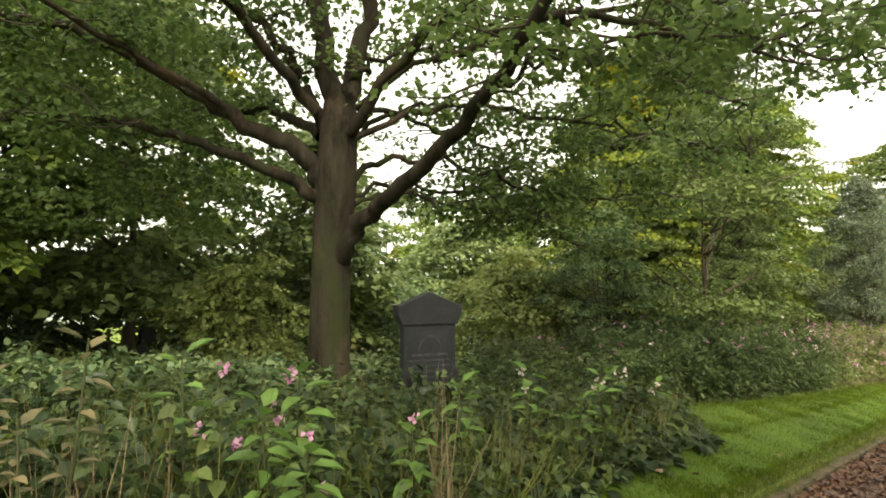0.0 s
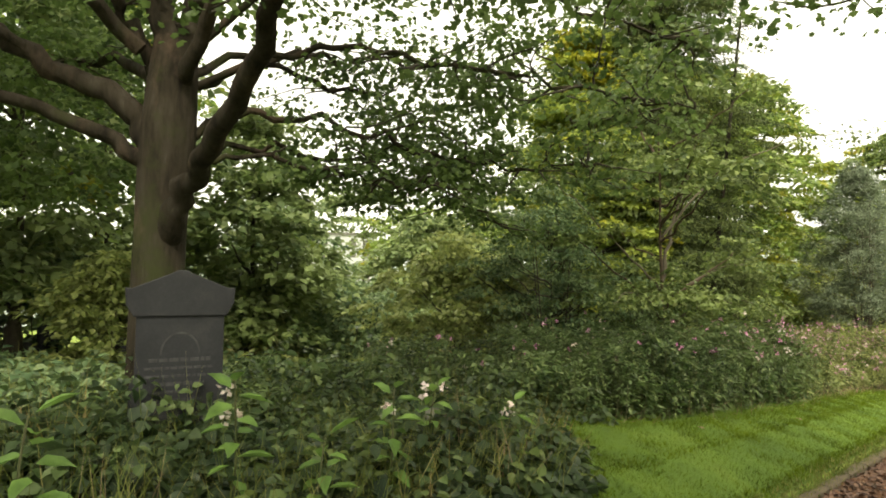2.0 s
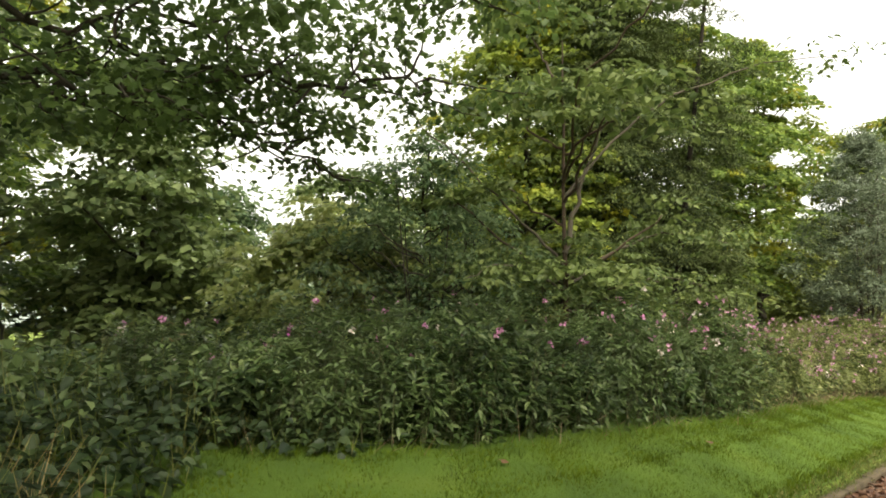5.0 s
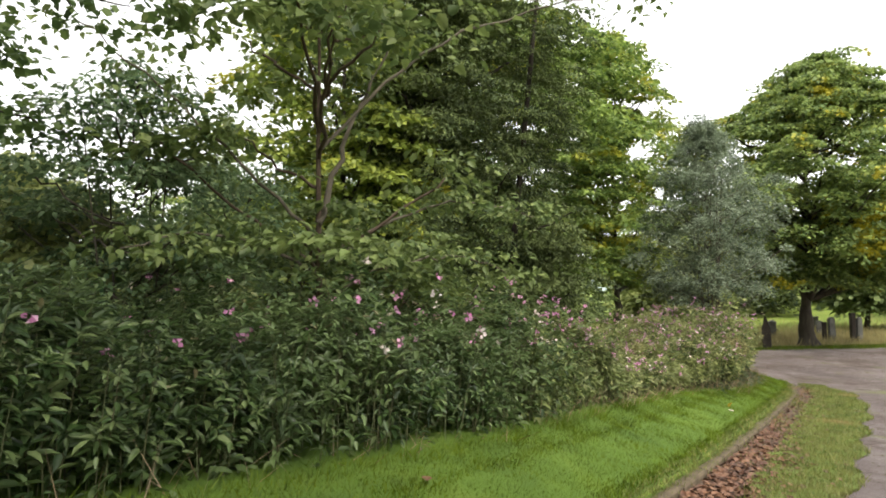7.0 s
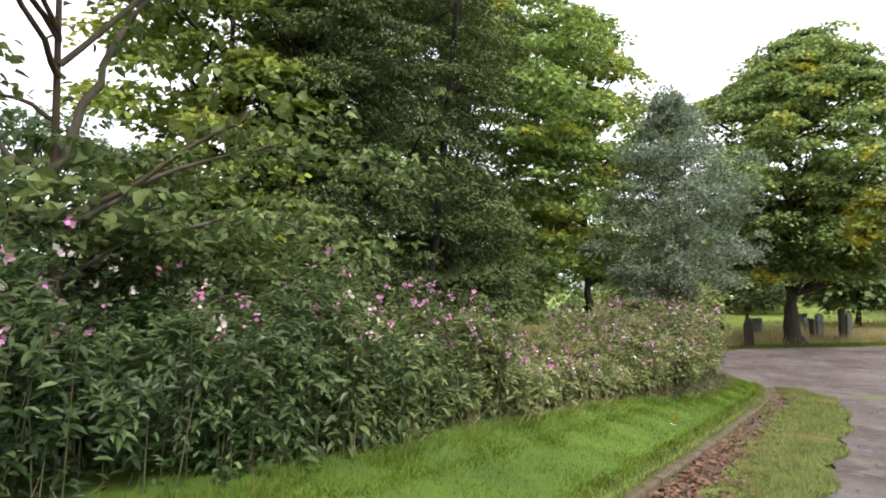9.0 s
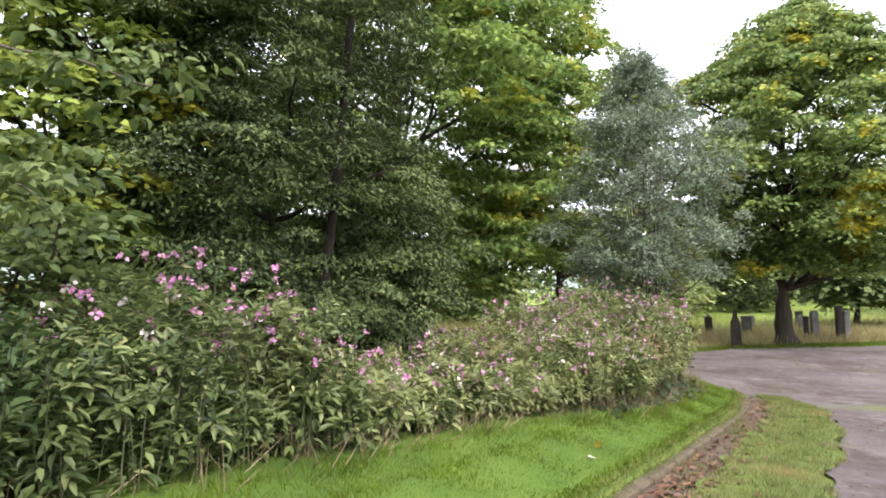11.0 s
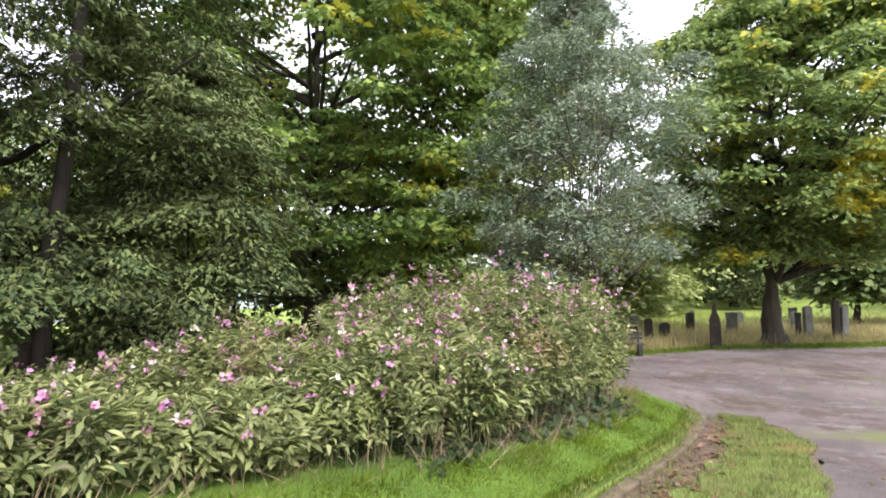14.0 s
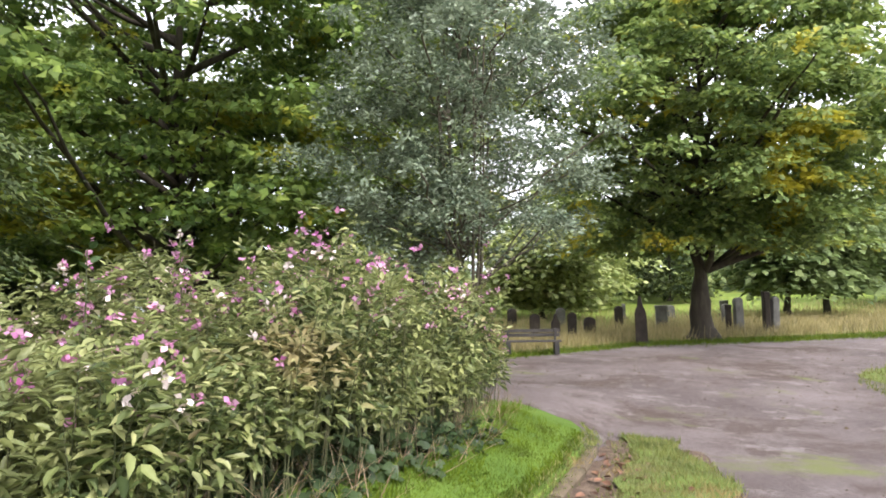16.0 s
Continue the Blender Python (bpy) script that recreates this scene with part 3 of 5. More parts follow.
    for at_limb, (pts, r0, r1) in enumerate(spec):
        slim = 0.6 if 3 <= at_limb <= 9 or at_limb in (13, 14) else 1.0
        path = limb([at(*q) for q in pts], r0 * slim, r1 * slim, 5, 0.03 if at_limb < 3 else 0.06, rng)
        tube_part("limb", [path], MOSSY_BARK, root, 9)
        line = np.array([q for q, _ in path])
        k = len(line)
        twigs = []
        for i in range(int(k * (0.68 if at_limb < 3 else 0.42)), k):
            for _ in range(2):
                w = rng.normal(0, 1, 3) * (0.75, 0.75, 0.35) + (0, 0, -0.08)
                w *= rng.uniform(0.6, 1.5) / max(1.0, float(np.linalg.norm(w)))
                w[2] = max(w[2], -0.3)
                e = line[i] + w
                mid = line[i] * 0.5 + e * 0.5 + rng.normal(0, 0.09, 3)
                twigs.append(limb([line[i], mid, e], 0.022, 0.005, 4, 0.015, rng))
                tips += [e, mid * 0.4 + e * 0.6]
        tube_part("twig_spray", twigs, BARK, root, 4)["kind"] = "stuff"
    tips = np.array(tips)
    c, d, n, L, W = sprays(tips, 0.5, 22, 0.095, rng, None, 0.4, 0.35, 0.9, 0.6)
    leaf_part("crown", c, d, n, L, W, "lobed", SYCAMORE, root)
    up = crown_points(230, 9.0, 6.2, "round", rng, 0.5) + o + (0, 0, 6.2)
    keep = up[:, 2] > 5.6
    up = up[keep]
    c, d, n, L, W = sprays(up, 0.85, 55, 0.14, rng, o + (0, 0, 5), 0.4, 0.3, 0.9, 0.6)
    leaf_part("upper_crown", c, d, n, L, W, "rhomb", SYCAMORE, root)
    # low curtain of leaves on the far side and to the left
    lowc = np.stack([rng.uniform(-8.0, -1.8, 300), rng.uniform(-0.5, 5.0, 300), rng.uniform(2.5, 7.6, 300)], -1)
    more = np.stack([rng.uniform(2.4, 4.8, 45), rng.uniform(1.4, 4.2, 45), rng.uniform(3.0, 5.0, 45)], -1)
    lowc = np.array([at(*q) for q in np.concatenate([lowc, more])])
    c, d, n, L, W = sprays(lowc, 0.6, 44, 0.13, rng, None, 0.35, 0.35, 0.9, 0.6)
    leaf_part("low_crown", c, d, n, L, W, "rhomb", SYCAMORE, root)


sycamore()

tree("maple_tree", -3.65, 42.3, 13.2, 5.3, 3.0, 0.42, YELLOWING, BARK, "tall round maple turning yellow beside the junction",
     clumps=900, count=120, size=0.19, clump_r=0.62, seed=3, edge=0.36, lean=(0.7, 0.0), limbs=60, flat=0.45, droop=0.3, boughs=150, bough_r=1.5, bough_flat=0.5, loose=0.46)
# the third, low one is the tall cypress's hanging skirt, built as a tree
for x, y, h, r, foot, n, k, seed in ((-8.4, 21.2, 15.5, 2.8, 1.25, 1500, 2, 4), (-8.1, 19.4, 13.0, 1.35, 1.35, 600, 1, 14), (-7.4, 23.0, 4.2, 1.25, 0.25, 260, 1, 18)):
    tree("conifer_tree", x, y, h, r, foot, 0.24 if h > 5 else 0.07, CYPRESS, DARK_BARK, "dense dark green cypress with drooping sprays" if h > 5 else "low hanging skirt of the tall cypress", shape="column", stems=k,
         clumps=n, count=175, size=0.078, clump_r=0.43, seed=seed, form="blade", edge=0.3, flat=0.35, droop=0.5, aspect=0.5, limbs=24, tilt=0.5,
         boughs=n // 7, bough_r=0.85, bough_flat=0.4, loose=0.4, group="cypresses")
tree("maple_tree", -14.4, 30.8, 14.5, 7.6, 2.2, 0.4, MAPLE, BARK, "broad green maple with a dark low-forked trunk",
     clumps=1350, count=95, size=0.18, clump_r=0.62, seed=5, edge=0.36, limbs=44, flat=0.3, droop=0.3, lean=(1.2, -0.6), boughs=200, bough_r=1.6, bough_flat=0.35, loose=0.36)
tree("maple_tree", -9.8, 18.5, 10.4, 2.2, 1.5, 0.24, GOLDEN, BARK, "maple with yellow-green crown beside the conifer",
     clumps=330, count=120, size=0.15, clump_r=0.5, seed=6, edge=0.36, flat=0.4, boughs=70, bough_r=1.0, loose=0.4)
tree("maple_tree", -10.4, 36.0, 14.4, 3.2, 3.0, 0.34, GOLDEN, BARK, "tall open maple with yellowing twigs beside the junction",
     clumps=260, count=90, size=0.22, clump_r=0.6, seed=8, edge=0.4, flat=0.45, boughs=60, bough_r=1.1, bough_flat=0.5, loose=0.35)
tree("willow_tree", -4.8, 29.3, 7.5, 2.05, 1.9, 0.06, WILLOW, PALE_BARK, "grey-green willow with many slender stems", shape="egg",
     clumps=560, count=120, size=0.08, clump_r=0.3, stems=9, seed=9, edge=0.36, flat=0.9, droop=0.05, aspect=0.45, limbs=60, tilt=0.8,
     boughs=110, bough_r=0.55, bough_flat=0.9, loose=0.4)
young = tree("young_tree", -5.45, 14.15, 6.8, 2.1, 1.7, 0.1, HAZEL, YOUNG_BARK, "slender young tree with layered light green leaves", shape="round",
     clumps=135, count=26, size=0.13, clump_r=0.45, seed=10, form="oval", flat=0.12, droop=0.2, edge=0.55, limbs=16, boughs=30, bough_r=0.9, bough_flat=0.1, loose=0.1)


def long_limb(root, points, r0, count, seed):
    """A far-reaching limb of the young tree with flat leaf sprays along its outer half."""
    rng = np.random.default_rng(seed)
    path = limb(points, r0, 0.006, 6, 0.02, rng)
    tube_part("limb", [path], PALE_BARK, root, 6)
    line = np.array([q for q, _ in path])[len(path) // 3:]
    c = np.repeat(line, 3, 0) + rng.normal(0, 1, (len(line) * 3, 3)) * (0.28, 0.28, 0.1)
    leaf_part("leaf_spray", *sprays(c, 0.32, count, 0.1, rng, None, 0.15, 0.3, 0.6, 0.4), "oval", HAZEL, root)["kind"] = "stuff"


long_limb(young, [(-5.42, 14.15, 0.9), (-5.0, 15.0, 1.5), (-4.6, 15.9, 1.75), (-4.2, 17.1, 1.65)], 0.03, 13, 601)
long_limb(young, [(-5.42, 14.15, 0.5), (-4.8, 14.9, 0.95), (-4.3, 15.6, 1.0), (-4.0, 16.3, 0.75)], 0.025, 13, 602)
long_limb(young, [(-5.42, 14.15, 2.3), (-4.7, 15.2, 3.6), (-3.6, 16.5, 4.4), (-2.4, 17.4, 4.5)], 0.028, 5, 603)
long_limb(young, [(-5.43, 14.12, 1.4), (-5.4, 14.5, 2.4), (-5.3, 15.0, 3.5), (-5.2, 15.5, 4.6)], 0.05, 6, 606)
long_limb(young, [(-5.42, 14.15, 1.2), (-5.9, 13.5, 2.0), (-6.4, 12.7, 2.9), (-6.7, 11.9, 3.5)], 0.03, 8, 604)
long_limb(young, [(-5.42, 14.15, 0.8), (-5.5, 13.4, 1.1), (-5.4, 12.6, 1.2), (-5.2, 11.8, 1.0)], 0.025, 13, 605)
tree("hazel_shrub", -6.5, 15.0, 2.7, 1.9, 0.45, 0.04, HAZEL, PALE_BARK, "low hazel shrub with flat layered leafy branches", "shrub", shape="round",
     clumps=130, count=48, size=0.105, clump_r=0.42, stems=4, seed=15, form="oval", flat=0.12, droop=0.22, edge=0.4, limbs=20, boughs=34, bough_r=0.9, bough_flat=0.1, loose=0.1)
tree("hazel_shrub", -6.5, 16.9, 2.5, 1.7, 0.4, 0.04, HAZEL, PALE_BARK, "low hazel shrub with flat layered leafy branches", "shrub", shape="round",
     clumps=90, count=48, size=0.105, clump_r=0.42, stems=4, seed=16, form="oval", flat=0.12, droop=0.22, edge=0.4, limbs=14, boughs=26, bough_r=0.8, bough_flat=0.1, loose=0.1)
tree("elder_shrub", -7.2, 12.8, 3.9, 1.5, 0.4, 0.05, ELDER, BARK, "dark green elder shrub with small leaves", "shrub", clumps=230, count=60,
     size=0.1, clump_r=0.36, stems=4, seed=11, aspect=0.5, boughs=45, bough_r=0.65, bough_flat=0.5)
tree("elder_shrub", -8.3, 14.9, 3.3, 1.5, 0.3, 0.05, ELDER, BARK, "dark green elder shrub with small leaves", "shrub", clumps=170, count=60,
     size=0.1, clump_r=0.36, stems=4, seed=17, aspect=0.5, boughs=40, bough_r=0.65, bough_flat=0.5)
tree("pale_shrub", -9.6, 12.6, 2.9, 2.0, 0.1, 0.05, PALE, BARK, "pale green spreading shrub among the graves", "shrub", clumps=230, count=60,
     size=0.13, clump_r=0.4, stems=5, seed=12, edge=0.45, boughs=34, bough_r=0.8, bough_flat=0.5, droop=0.4, loose=0.25)
tree("pale_shrub", -13.0, 6.3, 2.3, 1.3, 0.1, 0.05, PALE, BARK, "pale silvery shrub behind the trunk", "shrub", clumps=140, count=60,
     size=0.13, clump_r=0.4, stems=4, seed=13, edge=0.45, boughs=24, bough_r=0.7, bough_flat=0.5, droop=0.4, loose=0.25)

# unseen trees across the drive, added for shade; the gutter's fallen leaves suggest them
for x, y, h, r, seed in ((7.0, -1.0, 13.0, 4.4, 31), (8.0, 5.2, 12.0, 3.9, 32)):
    tree("roadside_shade_tree", x, y, h, r, 3.4, 0.3, SYCAMORE, BARK, "unseen leafy tree across the drive, added for its shade", clumps=260, count=60, size=0.26,
         clump_r=0.8, seed=seed, edge=0.4, limbs=14, boughs=60, bough_r=1.4, loose=0.3, group="roadside trees")

# woodland behind the graves
for i, (x, y, h, r, f, m) in enumerate([(-21, 1.5, 12, 5.0, 1.4, DISTANT), (-22.5, 8.5, 12.5, 5.2, 1.4, MAPLE), (-20, -4.5, 12, 5, 1.2, DISTANT), (-29, 5, 14, 6, 0.5, MAPLE), (-28, -4, 14, 6, 0.5, DISTANT),
                                        (-23.5, 15.5, 6.2, 3.0, 0.4, ELDER), (-30, 13, 7.0, 4, 0.3, DISTANT), (-22, 23.5, 7, 3.6, 0.5, DISTANT), (-27, 27, 9, 4.5, 0.5, MAPLE),
                                        (-22, 33, 11, 5, 0.8, DISTANT), (-30, 36, 11, 5, 0.5, MAPLE), (-19, -9, 12, 5, 0.8, MAPLE), (-35, 22, 7.5, 5, 0.2, DISTANT), (-18.5, 35.5, 9, 4.2, 0.2, MAPLE), (-17.6, 11.4, 7.5, 2.3, 0.8, DISTANT), (-25, 31, 6, 3.2, 0.2, PALE), (-36, 0, 15, 7, 0.3, DISTANT), (-36, 10, 14, 6, 0.3, DISTANT), (-15.8, 0.6, 10, 3.4, 1.3, MAPLE), (-17.0, 5.2, 10, 3.2, 1.7, DISTANT), (-14.0, -3.5, 9, 3.0, 1.2, DISTANT), (-27, 32, 11, 5, 0.3, DISTANT), (-34, 28, 12, 6, 0.2, DISTANT)]):
    tree("woodland_tree", x, y, h, r, f, 0.26, m, BARK, "leafy woodland tree at the edge of the graves", clumps=185, count=54, size=0.28, boughs=50, bough_r=1.5,
         clump_r=0.8, seed=40 + i, edge=0.36, group="woodland edge", limbs=10)
for i, (x, y, h, r, m) in enumerate([(-19, -3, 3.2, 2.2, ELDER), (-19.5, 2.6, 2.8, 1.8, ELDER), (-21, 6.5, 3.4, 2.4, ELDER), (-20.5, 11.5, 2.6, 2.0, PALE), (-18, 15.5, 2.8, 2.2, ELDER), (-24, 19, 2.4, 2.4, PALE)]):
    tree("woodland_shrub", x, y, h, r, 0.05, 0.05, m, BARK, "shrub beneath the woodland trees", "shrub", clumps=90, count=60, size=0.22,
         clump_r=0.65, stems=3, seed=140 + i, edge=0.33, group="woodland shrubs", limbs=6)
for i, (x, y, h, r, m, f) in enumerate([(-14, 58, 8, 4, PALE, 0.5), (-7.5, 80, 6, 3.5, PALE, 0.2), (-12.5, 50, 4.5, 2.2, PALE, 0.8), (-9.5, 66, 9, 4, CYPRESS, 0.6), (-21, 52, 10, 5, DISTANT, 0.4), (-28, 60, 11, 5.5, DISTANT, 0.4),
                                        (-16, 92, 11, 6, DISTANT, 0.2), (-5, 98, 12, 7, DISTANT, 0.2), (8, 96, 12, 7, MAPLE, 0.2), (-27, 88, 12, 7, DISTANT, 0.2), (-38, 70, 12, 7, DISTANT, 0.3),
                                        (-1.7, 53, 6, 1.7, DISTANT, 1.5), (-0.2, 54.5, 5.5, 1.6, DISTANT, 1.5), (3.5, 64, 6, 2.6, DISTANT, 1.8), (8, 62, 7, 3, DISTANT, 1.8), (13, 66, 8, 3.5, DISTANT, 1.4), (20, 80, 11, 6, DISTANT, 0.2), (-0.5, 75, 5, 2.5, DISTANT, 1.0), (30, 70, 12, 7, MAPLE, 0.2),
                                        (-16.5, 62, 4, 3.2, PALE, 0.1), (-12.5, 73, 8, 4, DISTANT, 0.2), (5.5, 78, 6, 4, PALE, 0.1), (14, 75, 7, 4.5, DISTANT, 0.1), (-24, 48, 5, 3.5, PALE, 0.1)]):
    tree("far_tree", x, y, h, r, f, 0.2, m, BARK, "tree at the far side of the cemetery lawn", clumps=110, count=70, size=0.38,
         clump_r=1.2, seed=60 + i, edge=0.36, group="far trees", limbs=8)

# ---- graves ----


def box(bm, x0, x1, y0, y1, z0, z1):
    m = Matrix.Translation(((x0 + x1) / 2, (y0 + y1) / 2, (z0 + z1) / 2)) @ Matrix.Diagonal((x1 - x0, y1 - y0, z1 - z0, 1))
    return bmesh.ops.create_cube(bm, size=1, matrix=m)["verts"]


def soften(bm, w=0.01, seg=2):
    bmesh.ops.bevel(bm, geom=bm.edges[:], offset=w, segments=seg, affect="EDGES", profile=0.6)


def slab(bm, outline, thick):
    """An upright slab, its outline in y and z, its thickness along x."""
    a = [bm.verts.new((thick / 2, y, z)) for y, z in outline]
    b = [bm.verts.new((-thick / 2, y, z)) for y, z in outline]
    bm.faces.new(a)
    bm.faces.new(b[::-1])
    k = len(a)
    for i in range(k):
        bm.faces.new((a[i], b[i], b[(i + 1) % k], a[(i + 1) % k]))
    bmesh.ops.recalc_face_normals(bm, faces=bm.faces[:])


def headstone():
    """The tall slate headstone with a pediment, its face to the drive."""
    x, y = -4.6, 4.37
    z = gz(x, y) - 0.05
    root = thing("headstone", x, y, z, "dark slate headstone with a low pediment and worn lettering", "gravestone")
    top = 1.42 - z
    m = pose(x, y, z, 0, 0, -20) @ Matrix.Diagonal((1, 0.83, 1, 1))
    bm = bmesh.new()
    slab(bm, [(-0.40, 0.25), (0.40, 0.25), (0.40, 0.62), (0.36, 0.66), (0.36, top - 0.33), (-0.36, top - 0.33), (-0.36, 0.66), (-0.40, 0.62)], 0.13)
    soften(bm, 0.008)
    bm.transform(m)
    part("slab", bm, SLATE, root)
    bm = bmesh.new()
    slab(bm, [(-0.38, top - 0.34), (0.38, top - 0.34), (0.44, top - 0.25), (0.45, top - 0.13), (0.40, top - 0.135), (0.1, top - 0.03), (0.03, top), (-0.03, top), (-0.1, top - 0.03), (-0.40, top - 0.135), (-0.45, top - 0.13), (-0.44, top - 0.25)], 0.17)
    soften(bm, 0.008)
    bm.transform(m)
    part("pediment", bm, SLATE, root)
    bm = bmesh.new()
    box(bm, -0.16, 0.16, -0.5, 0.5, -0.1, 0.25)
    soften(bm, 0.015)
    bm.transform(m)
    part("plinth", bm, SLATE, root)
    rng = random.Random(5)
    bm = bmesh.new()
    seg = 16
    for i in range(seg):
        a0, a1 = math.pi * i / seg, math.pi * (i + 1) / seg
        vs = [bm.verts.new((0.071, r * math.cos(a), top - 0.62 + r * math.sin(a))) for r, a in ((0.15, a0), (0.165, a0), (0.165, a1), (0.15, a1))]
        bm.faces.new(vs)
    bm.transform(m)
    part("carved_arch", bm, SLATE_TEXT, root)
    for k in range(9):
        bm = bmesh.new()
        w = rng.uniform(0.18, 0.29)
        h = 0.018 if k % 3 else 0.026
        zz = top - 0.66 - k * 0.058
        yy = -w
        while yy < w:
            e = min(w, yy + rng.uniform(0.03, 0.08))
            box(bm, 0.064, 0.0685, yy, e, zz - h / 2, zz + h / 2)
            yy = e + 0.012
        bm.transform(m)
        part("inscription_line", bm, SLATE_TEXT, root)["kind"] = "stuff"


headstone()


def gravestone(x, y, h, w, kind, mat, label, yaw=0.0, lean=0.0):
    z = gz(x, y) - 0.08
    root = thing("gravestone", x, y, z, label, "gravestone", "old gravestones")
    bm = bmesh.new()
    if kind == "obelisk":
        slab(bm, [(-w * 0.5, 0.1), (w * 0.5, 0.1), (w * 0.47, h * 0.66), (w * 0.36, h * 0.74), (w * 0.24, h * 0.8), (w * 0.16, h * 0.93), (w * 0.07, h), (-w * 0.07, h), (-w * 0.16, h * 0.93), (-w * 0.24, h * 0.8), (-w * 0.36, h * 0.74), (-w * 0.47, h * 0.66)], w * 0.7)
    elif kind == "round":
        arc = [(w * 0.5 * math.cos(a), h - w * 0.35 + w * 0.35 * math.sin(a)) for a in np.linspace(0, math.pi, 9)]
        slab(bm, [(-w * 0.5, 0.1), (w * 0.5, 0.1)] + arc, 0.16)
    else:
        slab(bm, [(-w * 0.5, 0.1), (w * 0.5, 0.1), (w * 0.5, h * 0.86), (w * 0.56, h * 0.88), (w * 0.56, h), (-w * 0.56, h), (-w * 0.56, h * 0.88), (-w * 0.5, h * 0.86)], 0.24)
    soften(bm, 0.02, 1)
    m = pose(x, y, z, lean, 0, yaw)
    bm.transform(m)
    part("stone", bm, mat, root)
    bm = bmesh.new()
    box(bm, -0.17, 0.17, -w * 0.6, w * 0.6, -0.1, 0.16)
    soften(bm, 0.02, 1)
    bm.transform(m)
    part("plinth", bm, mat, root)


DARK_ST, GREY_ST = "blackened narrow sandstone gravestone in dry grass", "grey squared gravestone on the cemetery lawn"
for x, y, h, w, kind, mat, yaw in [
        (-5.0, 40.1, 1.55, 0.36, "obelisk", SANDSTONE, -75), (-5.75, 46.2, 1.0, 0.44, "square", GREYSTONE, -70), (-8.45, 40.0, 0.95, 0.34, "round", SANDSTONE, -70),
        (-7.85, 40.3, 0.95, 0.3, "obelisk", SANDSTONE, -60), (-7.6, 41.2, 0.95, 0.3, "round", SANDSTONE, -65), (-7.3, 42.1, 0.75, 0.4, "round", SANDSTONE, -55), (-7.5, 46.4, 0.95, 0.34, "round", SANDSTONE, -60),
        (-9.6, 45.2, 0.9, 0.4, "round", GREYSTONE, -60), (-3.75, 48.6, 0.95, 0.3, "round", GREYSTONE, -70), (-3.2, 45.0, 1.1, 0.2, "square", SANDSTONE, -80), (-2.9, 45.3, 1.35, 0.36, "round", GREYSTONE, -40),
        (-2.05, 45.5, 1.55, 0.2, "square", SANDSTONE, -60), (-1.8, 45.7, 1.35, 0.3, "round", GREYSTONE, -40), (-6.6, 52.0, 0.7, 0.4, "round", GREYSTONE, -40),
        (-8.6, 51.0, 0.8, 0.4, "round", GREYSTONE, 20), (-11.5, 44.5, 0.9, 0.4, "round", SANDSTONE, -30), (-4.6, 55.0, 0.8, 0.4, "square", GREYSTONE, -30), (-3.6, 6.2, 0.52, 0.5, "round", GREYSTONE, -20),
        (-13.9, 24.7, 0.8, 0.55, "round", GREYSTONE, -55), (-12.5, 25.0, 1.0, 0.6, "round", SLATE, -50), (-14.8, 28.6, 0.85, 0.6, "round", GREYSTONE, -50), (-15.4, 26.2, 0.7, 0.6, "square", GREYSTONE, -40),
        (-17.8, 8.2, 1.0, 0.55, "round", SLATE, 30), (-18.6, 6.2, 1.1, 0.5, "round", SLATE, 20),
        (-16.5, 7.3, 0.75, 0.6, "square", SLATE, 0), (-17.0, 5.4, 0.6, 0.6, "round", SLATE, 0), (-17.6, 4.6, 0.6, 0.5, "square", SLATE, 0), (-18, 26.5, 0.7, 0.6, "round", SLATE, 10),
        (4.5, 58, 1.1, 0.6, "square", GREYSTONE, -20), (5.1, 58.6, 1.1, 0.6, "square", GREYSTONE, -20), (6.4, 60, 1.0, 0.6, "round", GREYSTONE, -20)]:
    gravestone(x, y, h, w, kind, mat, DARK_ST if mat is not GREYSTONE else GREY_ST, yaw, random.uniform(-2, 2))


def bench():
    x, y = -6.85, 36.2
    z = gz(x, y) + 0.03
    root = thing("park_bench", x, y, z, "old weathered board bench beside the junction", "bench")
    m = pose(x, y, z, 0, 0, 30) @ Matrix.Diagonal((0.95, 0.85, 0.78, 1))
    for k in range(3):
        bm = bmesh.new()
        box(bm, -0.8, 0.8, -0.24 + k * 0.15, -0.12 + k * 0.15, 0.42, 0.46)
        soften(bm, 0.006)
        bm.transform(m)
        part("seat_board", bm, OLD_WOOD, root)
    for k in range(2):
        bm = bmesh.new()
        box(bm, -0.8, 0.8, 0.24, 0.28, 0.56 + k * 0.15, 0.67 + k * 0.15)
        soften(bm, 0.006)
        bm.transform(m)
        part("back_board", bm, OLD_WOOD, root)
    for sx in (-0.66, 0.66):
        bm = bmesh.new()
        box(bm, sx - 0.06, sx + 0.06, -0.24, 0.24, 0, 0.42)
        box(bm, sx - 0.03, sx + 0.03, 0.2, 0.24, 0.42, 0.84)
        soften(bm, 0.006)
        bm.transform(m)
        part("leg", bm, IRON, root)


bench()

# ---- balsam bank, undergrowth, grass ----


def scatter(n, x0, x1, y0, y1, rng):
    return rng.uniform(x0, x1, n), rng.uniform(y0, y1, n)


